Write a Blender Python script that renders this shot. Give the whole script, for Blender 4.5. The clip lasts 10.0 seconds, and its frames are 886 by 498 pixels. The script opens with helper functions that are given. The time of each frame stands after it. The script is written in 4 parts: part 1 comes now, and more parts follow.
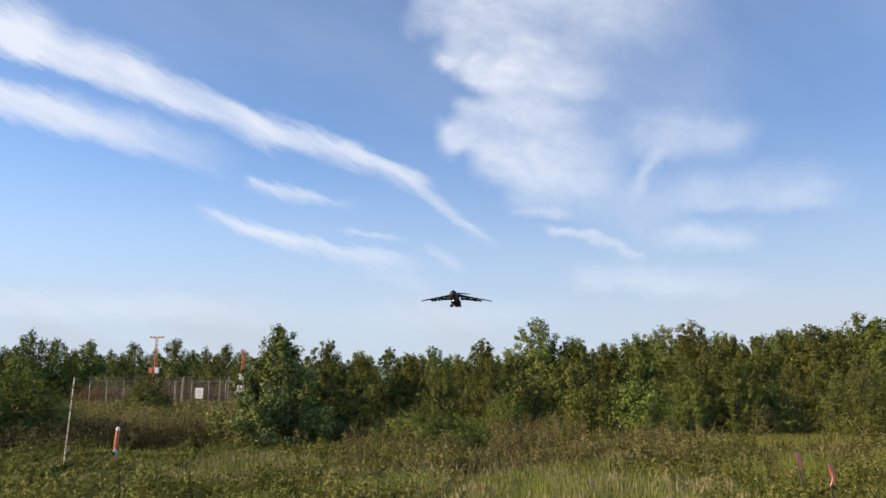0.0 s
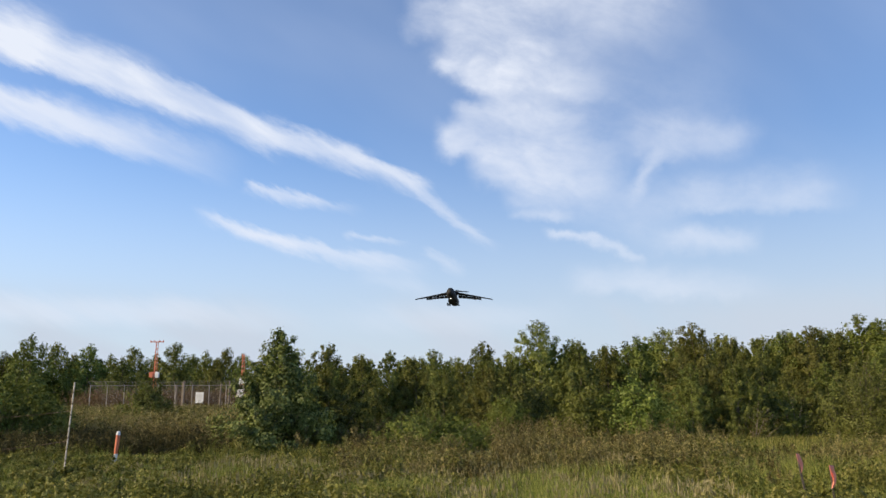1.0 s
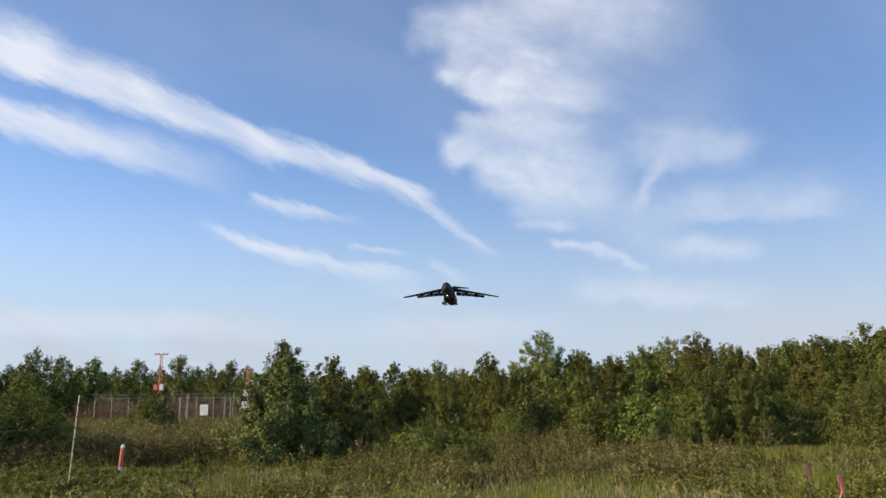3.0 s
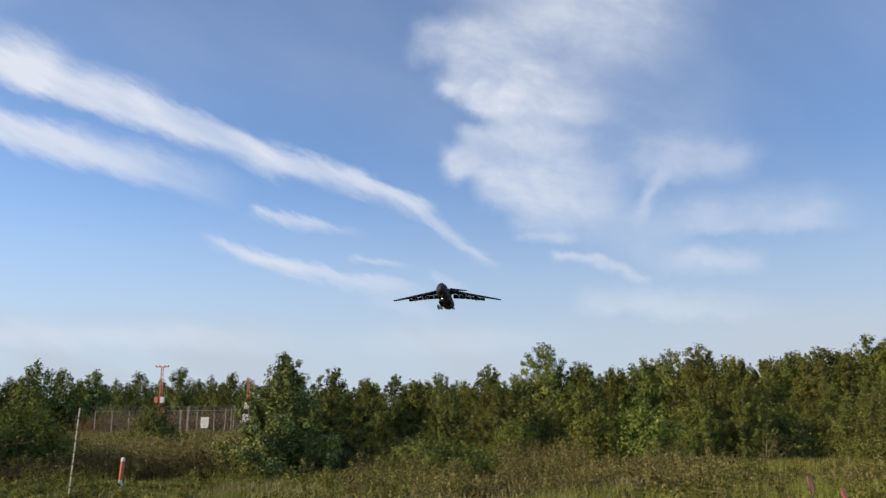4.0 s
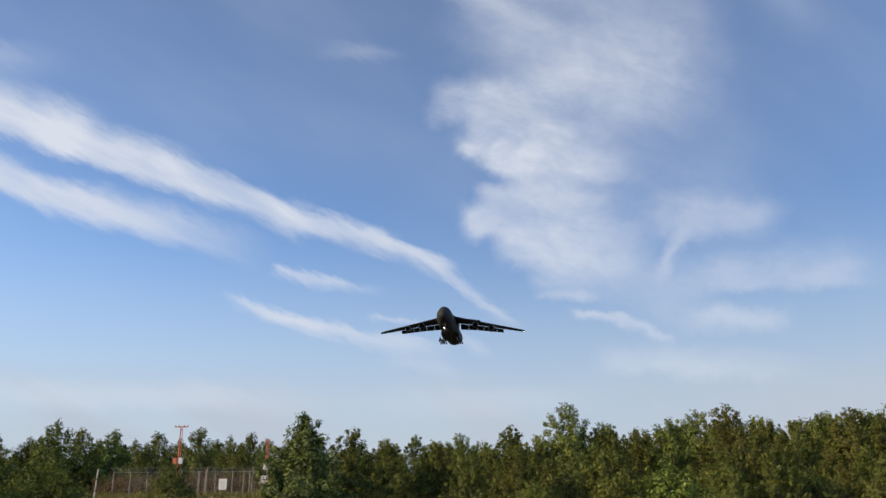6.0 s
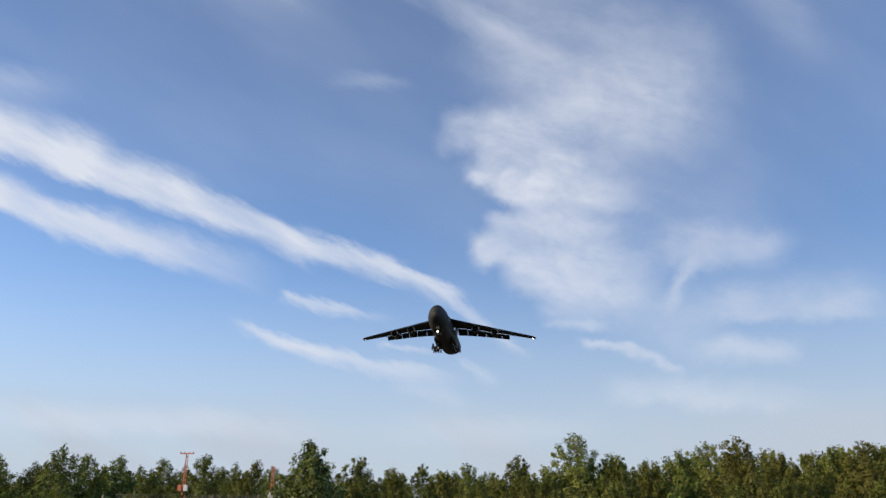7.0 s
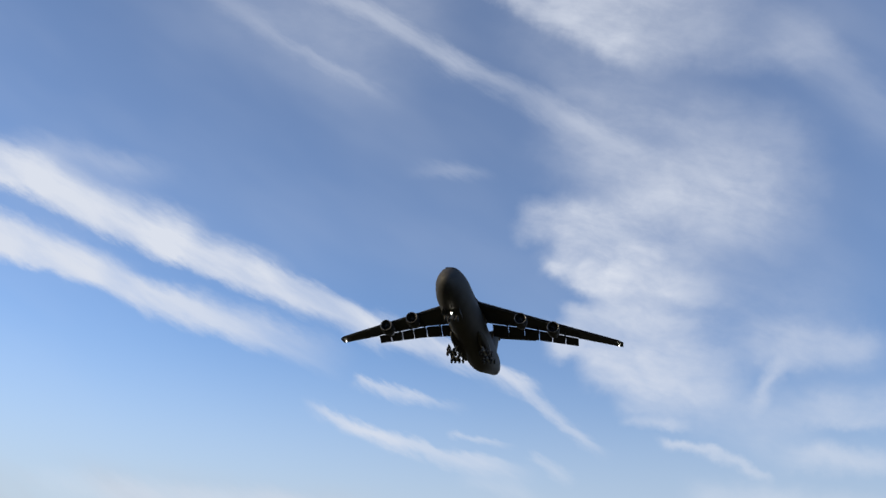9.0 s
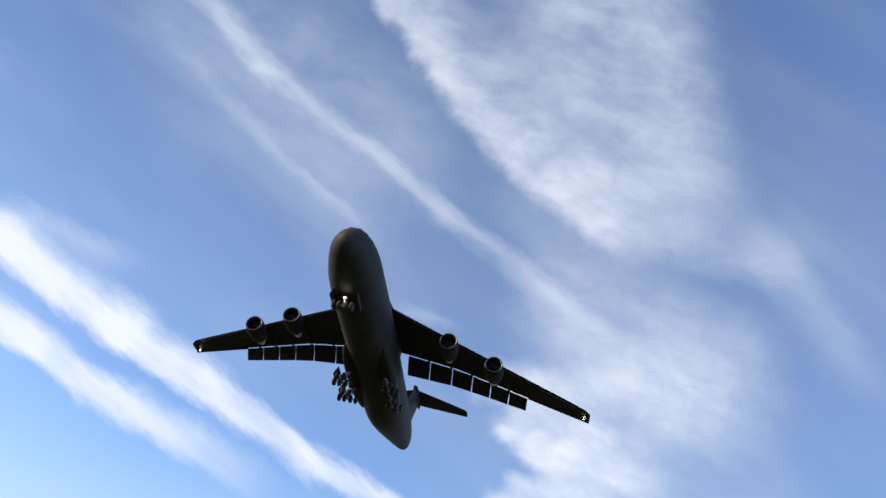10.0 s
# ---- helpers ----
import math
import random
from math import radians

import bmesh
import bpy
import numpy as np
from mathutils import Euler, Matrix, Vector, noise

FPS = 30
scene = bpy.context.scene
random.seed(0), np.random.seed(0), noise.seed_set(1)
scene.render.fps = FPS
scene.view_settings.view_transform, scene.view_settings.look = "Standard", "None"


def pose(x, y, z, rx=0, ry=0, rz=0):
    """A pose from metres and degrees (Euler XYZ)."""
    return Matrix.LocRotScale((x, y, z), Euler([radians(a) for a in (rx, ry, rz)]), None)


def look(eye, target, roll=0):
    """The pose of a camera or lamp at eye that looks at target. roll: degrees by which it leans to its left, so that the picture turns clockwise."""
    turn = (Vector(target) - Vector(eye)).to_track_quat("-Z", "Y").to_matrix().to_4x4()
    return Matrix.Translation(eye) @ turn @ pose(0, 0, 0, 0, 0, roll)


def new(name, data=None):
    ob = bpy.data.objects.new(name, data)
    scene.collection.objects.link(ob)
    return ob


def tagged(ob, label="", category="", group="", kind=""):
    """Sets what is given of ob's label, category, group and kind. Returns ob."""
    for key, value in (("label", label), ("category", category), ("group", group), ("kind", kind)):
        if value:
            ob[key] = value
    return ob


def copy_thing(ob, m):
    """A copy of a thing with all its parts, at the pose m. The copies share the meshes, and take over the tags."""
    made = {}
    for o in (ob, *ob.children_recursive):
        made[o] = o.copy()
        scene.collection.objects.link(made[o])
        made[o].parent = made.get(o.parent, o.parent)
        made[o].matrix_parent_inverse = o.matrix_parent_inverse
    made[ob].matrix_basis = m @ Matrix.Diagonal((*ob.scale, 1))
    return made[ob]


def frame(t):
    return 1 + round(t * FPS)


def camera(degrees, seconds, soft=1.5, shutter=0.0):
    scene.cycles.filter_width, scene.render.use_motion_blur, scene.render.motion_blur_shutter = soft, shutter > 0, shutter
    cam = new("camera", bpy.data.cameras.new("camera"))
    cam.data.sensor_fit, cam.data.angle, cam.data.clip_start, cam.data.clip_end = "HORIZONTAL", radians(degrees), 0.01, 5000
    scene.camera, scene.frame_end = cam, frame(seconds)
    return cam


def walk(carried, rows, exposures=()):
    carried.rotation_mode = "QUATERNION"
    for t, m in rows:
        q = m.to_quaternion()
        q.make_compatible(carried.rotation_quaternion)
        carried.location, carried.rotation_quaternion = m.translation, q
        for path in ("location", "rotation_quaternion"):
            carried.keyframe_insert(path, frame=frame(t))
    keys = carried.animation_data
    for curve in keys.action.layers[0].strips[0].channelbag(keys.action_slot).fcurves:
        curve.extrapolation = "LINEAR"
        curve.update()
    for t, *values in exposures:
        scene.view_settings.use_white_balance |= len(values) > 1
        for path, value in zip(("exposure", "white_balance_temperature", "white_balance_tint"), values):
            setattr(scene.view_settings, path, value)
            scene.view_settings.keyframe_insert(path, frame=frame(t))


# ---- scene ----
# A field edge under an approach path: young trees, tall grass, an airfield fence, and a large cargo aircraft
# that comes over on final approach. The camera is held by hand at eye height and tilts up after the aircraft.

EYE = 1.6
cam = camera(60.15, 10.0, soft=1.5)
walk(cam, [
    (0.0, pose(0, 0, EYE, 100.60, 0.00, 0.00)),
    (0.5, pose(0, 0, EYE, 100.70, 0.11, 0.01)),
    (1.0, pose(0, 0, EYE, 100.84, 0.22, 0.04)),
    (1.5, pose(0, 0, EYE, 101.00, 0.29, 0.04)),
    (2.0, pose(0, 0, EYE, 101.17, 0.36, 0.15)),
    (2.5, pose(0, 0, EYE, 101.32, 0.45, 0.29)),
    (4.0, pose(0, 0, EYE, 102.54, 0.56, 0.49)),
    (4.5, pose(0, 0, EYE, 103.11, 0.53, 0.80)),
    (5.0, pose(0, 0, EYE, 104.46, 1.01, 1.43)),
    (5.5, pose(0, 0, EYE, 105.87, 0.80, 1.66)),
    (7.0, pose(0, 0, EYE, 109.01, -0.32, 2.46)),
    (7.5, pose(0, 0, EYE, 110.66, -0.46, 1.81)),
    (8.0, pose(0, 0, EYE, 112.80, -2.09, 4.10)),
    (8.5, pose(0, 0, EYE, 114.81, -3.99, 6.19)),
    (9.0, pose(0, 0, EYE, 115.43, -4.08, 7.06)),
    (9.5, pose(0, 0, EYE, 119.62, -6.80, 3.54)),
    (10.0, pose(0, 0, EYE, 127.45, -12.29, -0.84)),
], exposures=[(0.0, 0.24), (2.5, 0.20), (4.5, 0.04), (5.5, -0.02), (7.0, 0.04), (7.5, -0.12), (8.0, -0.29), (8.5, -0.19), (9.0, 0.03), (9.5, 0.15), (10.0, 0.40)])

# ---------------------------------------------------------------- light
SUN_AZ, SUN_EL = radians(-111), radians(24)      # azimuth clockwise from +y
sun_way = Vector((math.sin(SUN_AZ) * math.cos(SUN_EL), math.cos(SUN_AZ) * math.cos(SUN_EL), math.sin(SUN_EL)))
sun = new("sun", bpy.data.lights.new("sun", "SUN"))
sun.data.energy, sun.data.angle, sun.data.color = 5.0, radians(0.6), (1.0, 0.81, 0.53)
sun.matrix_world = look(sun_way * 50, (0, 0, 0))


class Nodes:
    """Short notation for a node tree."""

    def __init__(self, tree):
        self.tree = tree
        tree.nodes.clear()

    def add(self, kind):
        return self.tree.nodes.new(kind)

    def join(self, value, socket):
        if hasattr(value, "is_output"):
            self.tree.links.new(value, socket)
        else:
            socket.default_value = value

    def math(self, op, a, b=None, c=None, clamp=False):
        node = self.add("ShaderNodeMath")
        node.operation, node.use_clamp = op, clamp
        for i, v in enumerate((a, b, c)):
            if v is not None:
                self.join(v, node.inputs[i])
        return node.outputs[0]

    def vec(self, op, a, b=None, scale=None):
        node = self.add("ShaderNodeVectorMath")
        node.operation = op
        self.join(a, node.inputs[0])
        if b is not None:
            self.join(b, node.inputs[1])
        if scale is not None:
            self.join(scale, node.inputs["Scale"])
        return node.outputs["Value" if op in ("DOT_PRODUCT", "LENGTH") else "Vector"]

    def step(self, v, a, b):
        node = self.add("ShaderNodeMapRange")
        node.interpolation_type = "SMOOTHSTEP"
        self.join(v, node.inputs[0])
        node.inputs[1].default_value, node.inputs[2].default_value = a, b
        return node.outputs[0]

    def noise(self, vector, scale, detail=3.0, rough=0.55, out="Fac"):
        node = self.add("ShaderNodeTexNoise")
        if vector is not None:
            self.join(vector, node.inputs["Vector"])
        node.inputs["Scale"].default_value, node.inputs["Detail"].default_value = scale, detail
        node.inputs["Roughness"].default_value = rough
        return node.outputs[out]

    def ramp(self, fac, stops):
        node = self.add("ShaderNodeValToRGB")
        self.join(fac, node.inputs[0])
        while len(node.color_ramp.elements) < len(stops):
            node.color_ramp.elements.new(0.5)
        for e, (p, c) in zip(node.color_ramp.elements, stops):
            e.position, e.color = p, (*c, 1)
        return node.outputs[0]

    def mix(self, fac, a, b, blend="MIX"):
        node = self.add("ShaderNodeMix")
        node.data_type, node.blend_type = "RGBA", blend
        self.join(fac, node.inputs[0])
        self.join(a if hasattr(a, "is_output") else (*a, 1), node.inputs[6])
        self.join(b if hasattr(b, "is_output") else (*b, 1), node.inputs[7])
        return node.outputs[2]


def sky_world():
    """A clear sky with cirrus: streaks on the plane that touches the sky 25 degrees up in the north.
    Each streak: start, end, reach above and below its line, softness of the two edges, density."""
    world = bpy.data.worlds.new("sky")
    scene.world = world
    world.use_nodes = True
    n = Nodes(world.node_tree)
    way = n.add("ShaderNodeTexCoord").outputs["Generated"]
    c, s = math.cos(radians(25)), math.sin(radians(25))
    ahead = n.math("MAXIMUM", n.vec("DOT_PRODUCT", way, (0, c, s)), 0.05)
    u = n.math("DIVIDE", n.vec("DOT_PRODUCT", way, (1, 0, 0)), ahead)
    v = n.math("DIVIDE", n.vec("DOT_PRODUCT", way, (0, -s, c)), ahead)
    comb = n.add("ShaderNodeCombineXYZ")
    n.join(u, comb.inputs[0])
    n.join(v, comb.inputs[1])
    p = comb.outputs[0]

    def wobble(p, scale, amount, detail):
        d = n.vec("SUBTRACT", n.noise(p, scale, detail, 0.6, "Color"), (0.5, 0.5, 0.5))
        return n.vec("ADD", p, n.vec("MULTIPLY", d, (amount, amount, 0)))

    flat = p
    p = wobble(p, 5.0, 0.030, 2)
    turned = n.add("ShaderNodeVectorRotate")
    turned.rotation_type = "Z_AXIS"
    turned.inputs["Angle"].default_value = radians(30)
    n.join(p, turned.inputs["Vector"])
    drawn = n.vec("MULTIPLY", turned.outputs[0], (1.0, 3.2, 1.0))
    fine = n.vec("SUBTRACT", n.noise(drawn, 11.0, 7, 0.68, "Color"), (0.5, 0.5, 0.5))
    p = n.vec("ADD", p, n.vec("MULTIPLY", fine, (0.038, 0.038, 0)))

    def gathered(streaks, place):
        """What the streaks let through, from 1 (clear) to 0."""
        clear = None
        for a, b, up, low, soft_up, soft_low, fade_a, fade_b, dens in streaks:
            a, b = Vector((*a, 0)), Vector((*b, 0))
            length, d = (b - a).length, (b - a).normalized()
            q = n.vec("SUBTRACT", place, tuple(a))
            along = n.vec("DOT_PRODUCT", q, tuple(d))
            side = n.vec("DOT_PRODUCT", q, (-d.y, d.x, 0))
            m = n.math("MULTIPLY", n.step(side, up + soft_up / 2, up - soft_up / 2), n.step(side, -low - soft_low / 2, -low + soft_low / 2))
            m = n.math("MULTIPLY", m, n.step(along, -fade_a, fade_a))
            m = n.math("MULTIPLY", m, n.step(along, length + fade_b, length - fade_b))
            m = n.math("MULTIPLY_ADD", m, -dens, 1.0)
            clear = m if clear is None else n.math("MULTIPLY", clear, m)
        return clear

    # thin uneven veil and fibres
    fibre = n.noise(n.vec("MULTIPLY", drawn, (1.0, 1.3, 1.0)), 5.0, 6, 0.58)
    smooth = n.math("MULTIPLY_ADD", n.step(fibre, 0.30, 0.66), 0.42, 0.66)
    bands = n.math("MULTIPLY", n.math("SUBTRACT", 1.0, gathered(CIRRUS, p)), smooth)
    # the broad clouds: torn outlines, combed into strands, thicker and thinner within
    torn = wobble(wobble(flat, 6.5, 0.018, 1), 19.0, 0.042, 6)
    comb = n.add("ShaderNodeVectorRotate")
    comb.rotation_type = "Z_AXIS"
    comb.inputs["Angle"].default_value = radians(12)
    n.join(wobble(flat, 9.0, 0.05, 2), comb.inputs["Vector"])
    strands = n.noise(n.vec("MULTIPLY", comb.outputs[0], (1.0, 2.4, 1.0)), 9.0, 8, 0.62)
    puffs = n.noise(torn, 8.0, 5, 0.55)
    body = n.math("MULTIPLY_ADD", n.step(strands, 0.28, 0.74), 0.50, n.math("MULTIPLY_ADD", n.step(puffs, 0.30, 0.70), 0.40, 0.42))
    heaps = n.math("MULTIPLY", n.math("SUBTRACT", 1.0, gathered(FLUFF, torn)), body)
    heaps = n.math("MINIMUM", n.math("MULTIPLY", heaps, 0.88), 0.86)
    cover = n.math("SUBTRACT", n.math("ADD", bands, heaps), n.math("MULTIPLY", bands, heaps))
    high = n.math("MULTIPLY", n.step(v, -0.32, 0.12), n.math("MULTIPLY_ADD", n.step(v, 0.65, 0.25), 0.70, 0.30))
    thin = n.math("MULTIPLY_ADD", n.step(n.noise(n.vec("MULTIPLY", drawn, (0.5, 0.5, 1.0)), 4.0, 3, 0.5), 0.35, 0.80), 0.13, 0.10)
    veil = n.math("MULTIPLY", thin, n.math("MULTIPLY_ADD", high, 0.85, 0.15))
    cover = n.math("ADD", cover, veil)
    # pale haze towards the horizon
    z = n.add("ShaderNodeSeparateXYZ")
    n.join(way, z.inputs[0])
    z = z.outputs[2]
    haze = n.math("MULTIPLY", n.step(z, 0.34, 0.03), HAZE)
    band = n.math("MULTIPLY", n.step(z, 0.15, 0.09), n.step(n.noise(drawn, 2.2, 3), 0.40, 0.62))
    haze = n.math("ADD", haze, n.math("MULTIPLY", band, 0.18), clamp=True)
    sky = n.add("ShaderNodeTexSky")
    sky.sky_type, sky.sun_disc, sky.sun_elevation, sky.sun_rotation = "NISHITA", False, SUN_EL, -SUN_AZ
    sky.air_density, sky.dust_density, sky.ozone_density = 1.0, 0.2, 1.6
    tint = n.mix(1.0, sky.outputs[0], SKY_TINT, "MULTIPLY")
    clean = n.add("ShaderNodeBackground")
    n.join(tint, clean.inputs[0])
    clean.inputs[1].default_value = SKY_STRENGTH
    cloud = n.add("ShaderNodeBackground")
    cloud.inputs[0].default_value = (*CLOUD_TINT, 1)
    cloud.inputs[1].default_value = CLOUD_STRENGTH
    mist = n.add("ShaderNodeBackground")
    mist.inputs[0].default_value = (*HAZE_TINT, 1)
    low = n.add("ShaderNodeMixShader")
    n.join(haze, low.inputs[0])
    n.join(clean.outputs[0], low.inputs[1])
    n.join(mist.outputs[0], low.inputs[2])
    both = n.add("ShaderNodeMixShader")
    n.join(cover, both.inputs[0])
    n.join(low.outputs[0], both.inputs[1])
    n.join(cloud.outputs[0], both.inputs[2])
    out = n.add("ShaderNodeOutputWorld")
    n.join(both.outputs[0], out.inputs[0])


SKY_TINT, SKY_STRENGTH = (0.79, 0.985, 1.26), 0.122
CLOUD_TINT, CLOUD_STRENGTH, HAZE = (0.81, 0.86, 0.97), 0.85, 0.88
HAZE_TINT = (0.50, 0.565, 0.658)
STREAKS = [
    ((-0.951, 0.185), (-0.721, 0.098), 0.033, 0.029, 0.04, 0.02, 0.1, 0.03, 0.80),
    ((-0.740, 0.102), (-0.491, 0.010), 0.033, 0.027, 0.05, 0.02, 0.03, 0.03, 0.78),
    ((-0.557, 0.028), (-0.379, -0.045), 0.026, 0.020, 0.04, 0.02, 0.03, 0.03, 0.80),
    ((-0.407, -0.033), (-0.223, -0.101), 0.022, 0.016, 0.02, 0.03, 0.03, 0.03, 0.78),
    ((-0.252, -0.093), (-0.107, -0.132), 0.016, 0.011, 0.02, 0.03, 0.03, 0.03, 0.74),
    ((-0.121, -0.128), (-0.029, -0.171), 0.011, 0.008, 0.015, 0.03, 0.02, 0.02, 0.72),
    ((-0.044, -0.164), (0.058, -0.239), 0.005, 0.005, 0.014, 0.02, 0.02, 0.03, 0.55),
]
STREAKS_LOW = [
    ((-0.904, 0.064), (-0.606, -0.036), 0.028, 0.024, 0.03, 0.02, 0.1, 0.04, 0.80),
    ((-0.610, -0.038), (-0.345, -0.122), 0.022, 0.021, 0.03, 0.025, 0.04, 0.10, 0.74),
    ((-0.256, -0.162), (-0.138, -0.185), 0.004, 0.008, 0.010, 0.02, 0.01, 0.04, 0.58),
    ((-0.312, -0.207), (-0.201, -0.244), 0.008, 0.008, 0.012, 0.02, 0.03, 0.03, 0.75),
    ((-0.216, -0.240), (-0.053, -0.277), 0.009, 0.010, 0.012, 0.02, 0.02, 0.05, 0.60),
    ((-0.128, -0.228), (-0.064, -0.240), 0.003, 0.004, 0.006, 0.01, 0.01, 0.02, 0.42),
    ((-0.030, -0.254), (0.020, -0.280), 0.006, 0.007, 0.012, 0.015, 0.01, 0.02, 0.40),
    ((-0.111, -0.284), (-0.026, -0.312), 0.010, 0.010, 0.02, 0.02, 0.02, 0.03, 0.22),
]
CLOUD_TOWER = [
    ((-0.036, 0.047), (0.141, 0.058), 0.025, 0.022, 0.036, 0.029, 0.019, 0.095, 0.64),
    ((-0.001, 0.010), (0.163, -0.002), 0.025, 0.025, 0.032, 0.029, 0.018, 0.095, 0.70),
    ((0.033, -0.026), (0.178, -0.037), 0.021, 0.015, 0.029, 0.015, 0.015, 0.088, 0.62),
    ((0.021, -0.072), (0.156, -0.079), 0.013, 0.016, 0.016, 0.025, 0.015, 0.081, 0.50),
    ((-0.004, -0.106), (0.186, -0.120), 0.022, 0.019, 0.027, 0.022, 0.016, 0.089, 0.66),
    ((0.044, -0.142), (0.186, -0.156), 0.025, 0.022, 0.030, 0.027, 0.018, 0.067, 0.64),
    ((0.087, -0.181), (0.161, -0.193), 0.025, 0.015, 0.030, 0.016, 0.018, 0.044, 0.56),
]
CLOUD_SHADE = [
    ((0.053, 0.071), (0.292, 0.080), 0.043, 0.065, 0.065, 0.087, 0.051, 0.080, 0.42),
    ((0.057, -0.049), (0.193, -0.068), 0.033, 0.033, 0.059, 0.059, 0.029, 0.066, 0.44),
    ((0.083, -0.113), (0.223, -0.150), 0.044, 0.044, 0.066, 0.066, 0.044, 0.044, 0.20),
]
CLOUD_PATCHES = [
    ((0.094, -0.206), (0.161, -0.205), 0.005, 0.006, 0.009, 0.013, 0.015, 0.022, 0.61),
    ((0.137, -0.230), (0.202, -0.240), 0.006, 0.006, 0.010, 0.013, 0.011, 0.019, 0.61),
    ((0.191, -0.236), (0.269, -0.268), 0.006, 0.006, 0.010, 0.013, 0.015, 0.015, 0.51),
    ((0.290, -0.124), (0.249, -0.180), 0.010, 0.009, 0.022, 0.019, 0.015, 0.018, 0.49),
    ((0.252, -0.113), (0.401, -0.121), 0.031, 0.018, 0.051, 0.036, 0.036, 0.029, 0.41),
    ((0.304, -0.195), (0.515, -0.189), 0.036, 0.007, 0.058, 0.017, 0.044, 0.044, 0.46),
    ((0.298, -0.240), (0.418, -0.232), 0.012, 0.015, 0.022, 0.029, 0.029, 0.022, 0.46),
]
CLOUD_VEILS = [
    ((-0.591, 0.567), (-0.188, 0.286), 0.116, 0.098, 0.152, 0.152, 0.080, 0.071, 0.20),
    ((0.188, -0.301), (0.417, -0.314), 0.024, 0.010, 0.037, 0.022, 0.037, 0.067, 0.46),
    ((0.200, -0.076), (0.345, -0.062), 0.058, 0.058, 0.087, 0.087, 0.051, 0.058, 0.22),
    ((0.164, -0.165), (0.305, -0.225), 0.037, 0.030, 0.059, 0.059, 0.037, 0.044, 0.32),
]
CLOUD_OVERHEAD = [
    ((-0.322, 0.589), (-0.061, 0.323), 0.078, 0.000, 0.129, 0.026, 0.060, 0.022, 0.62),
    ((-0.072, 0.333), (0.081, 0.253), 0.069, 0.000, 0.107, 0.023, 0.019, 0.023, 0.52),
    ((0.070, 0.256), (0.329, 0.247), 0.057, 0.004, 0.100, 0.043, 0.029, 0.050, 0.26),
    ((0.037, 0.690), (0.175, 0.295), 0.079, 0.167, 0.109, 0.201, 0.100, 0.075, 0.46),
    ((0.293, 0.316), (0.427, 0.156), 0.010, 0.035, 0.035, 0.062, 0.041, 0.055, 0.11),
    ((0.005, 0.170), (0.298, 0.081), 0.077, 0.056, 0.105, 0.091, 0.056, 0.042, 0.36),
    ((-0.015, -0.000), (0.100, -0.085), 0.075, 0.000, 0.096, 0.027, 0.020, 0.041, 0.42),
]
FLUFF = CLOUD_TOWER + CLOUD_SHADE + CLOUD_PATCHES + CLOUD_VEILS + CLOUD_OVERHEAD
LOW_BANK = [
    ((-0.680, -0.322), (-0.260, -0.350), 0.016, 0.018, 0.03, 0.03, 0.10, 0.14, 0.40),
    ((-0.120, -0.352), (0.130, -0.352), 0.020, 0.014, 0.03, 0.03, 0.08, 0.08, 0.26),
]
CIRRUS = STREAKS + STREAKS_LOW + LOW_BANK + [
    ((-0.555, 0.534), (-0.418, 0.418), 0.015, 0.015, 0.03, 0.03, 0.05, 0.03, 0.42),
    ((-0.439, 0.432), (-0.117, 0.249), 0.010, 0.011, 0.025, 0.03, 0.03, 0.03, 0.32),
    ((-0.135, 0.262), (0.123, 0.125), 0.010, 0.012, 0.025, 0.03, 0.03, 0.04, 0.30),
    ((-0.380, 0.302), (-0.237, 0.219), 0.004, 0.006, 0.012, 0.02, 0.08, 0.05, 0.18),
    ((-0.586, 0.454), (-0.370, 0.295), 0.010, 0.010, 0.03, 0.03, 0.06, 0.04, 0.14),
    ((0.272, 0.313), (0.448, 0.153), 0.015, 0.030, 0.04, 0.06, 0.04, 0.08, 0.13),
    ((-0.752, 0.160), (-0.560, 0.120), 0.012, 0.020, 0.03, 0.04, 0.06, 0.06, 0.26),
    ((-0.161, 0.116), (-0.093, 0.109), 0.005, 0.006, 0.02, 0.02, 0.04, 0.03, 0.20),
]
sky_world()


# ---------------------------------------------------------------- materials
def surface(name, dark, light, scale=4.0, rough=0.6, metal=0.0, bump=0.1, fine=60.0, spec=0.4):
    """A painted or natural surface: two colours mottled at two scales, with fine relief."""
    m = bpy.data.materials.new(name)
    m.use_nodes = True
    n = Nodes(m.node_tree)
    at = n.add("ShaderNodeTexCoord").outputs["Object"]
    big, small = n.noise(at, scale, 4), n.noise(at, fine, 3)
    fac = n.math("ADD", n.math("MULTIPLY", big, 0.7), n.math("MULTIPLY", small, 0.3))
    shader = n.add("ShaderNodeBsdfPrincipled")
    n.join(n.ramp(fac, [(0.35, dark), (0.65, light)]), shader.inputs["Base Color"])
    n.join(n.math("MULTIPLY_ADD", big, 0.25, rough - 0.12), shader.inputs["Roughness"])
    shader.inputs["Metallic"].default_value = metal
    shader.inputs["Specular IOR Level"].default_value = spec
    b = n.add("ShaderNodeBump")
    b.inputs["Strength"].default_value, b.inputs["Distance"].default_value = bump, 0.02
    n.join(small, b.inputs["Height"])
    n.join(b.outputs[0], shader.inputs["Normal"])
    out = n.add("ShaderNodeOutputMaterial")
    n.join(shader.outputs[0], out.inputs[0])
    return m


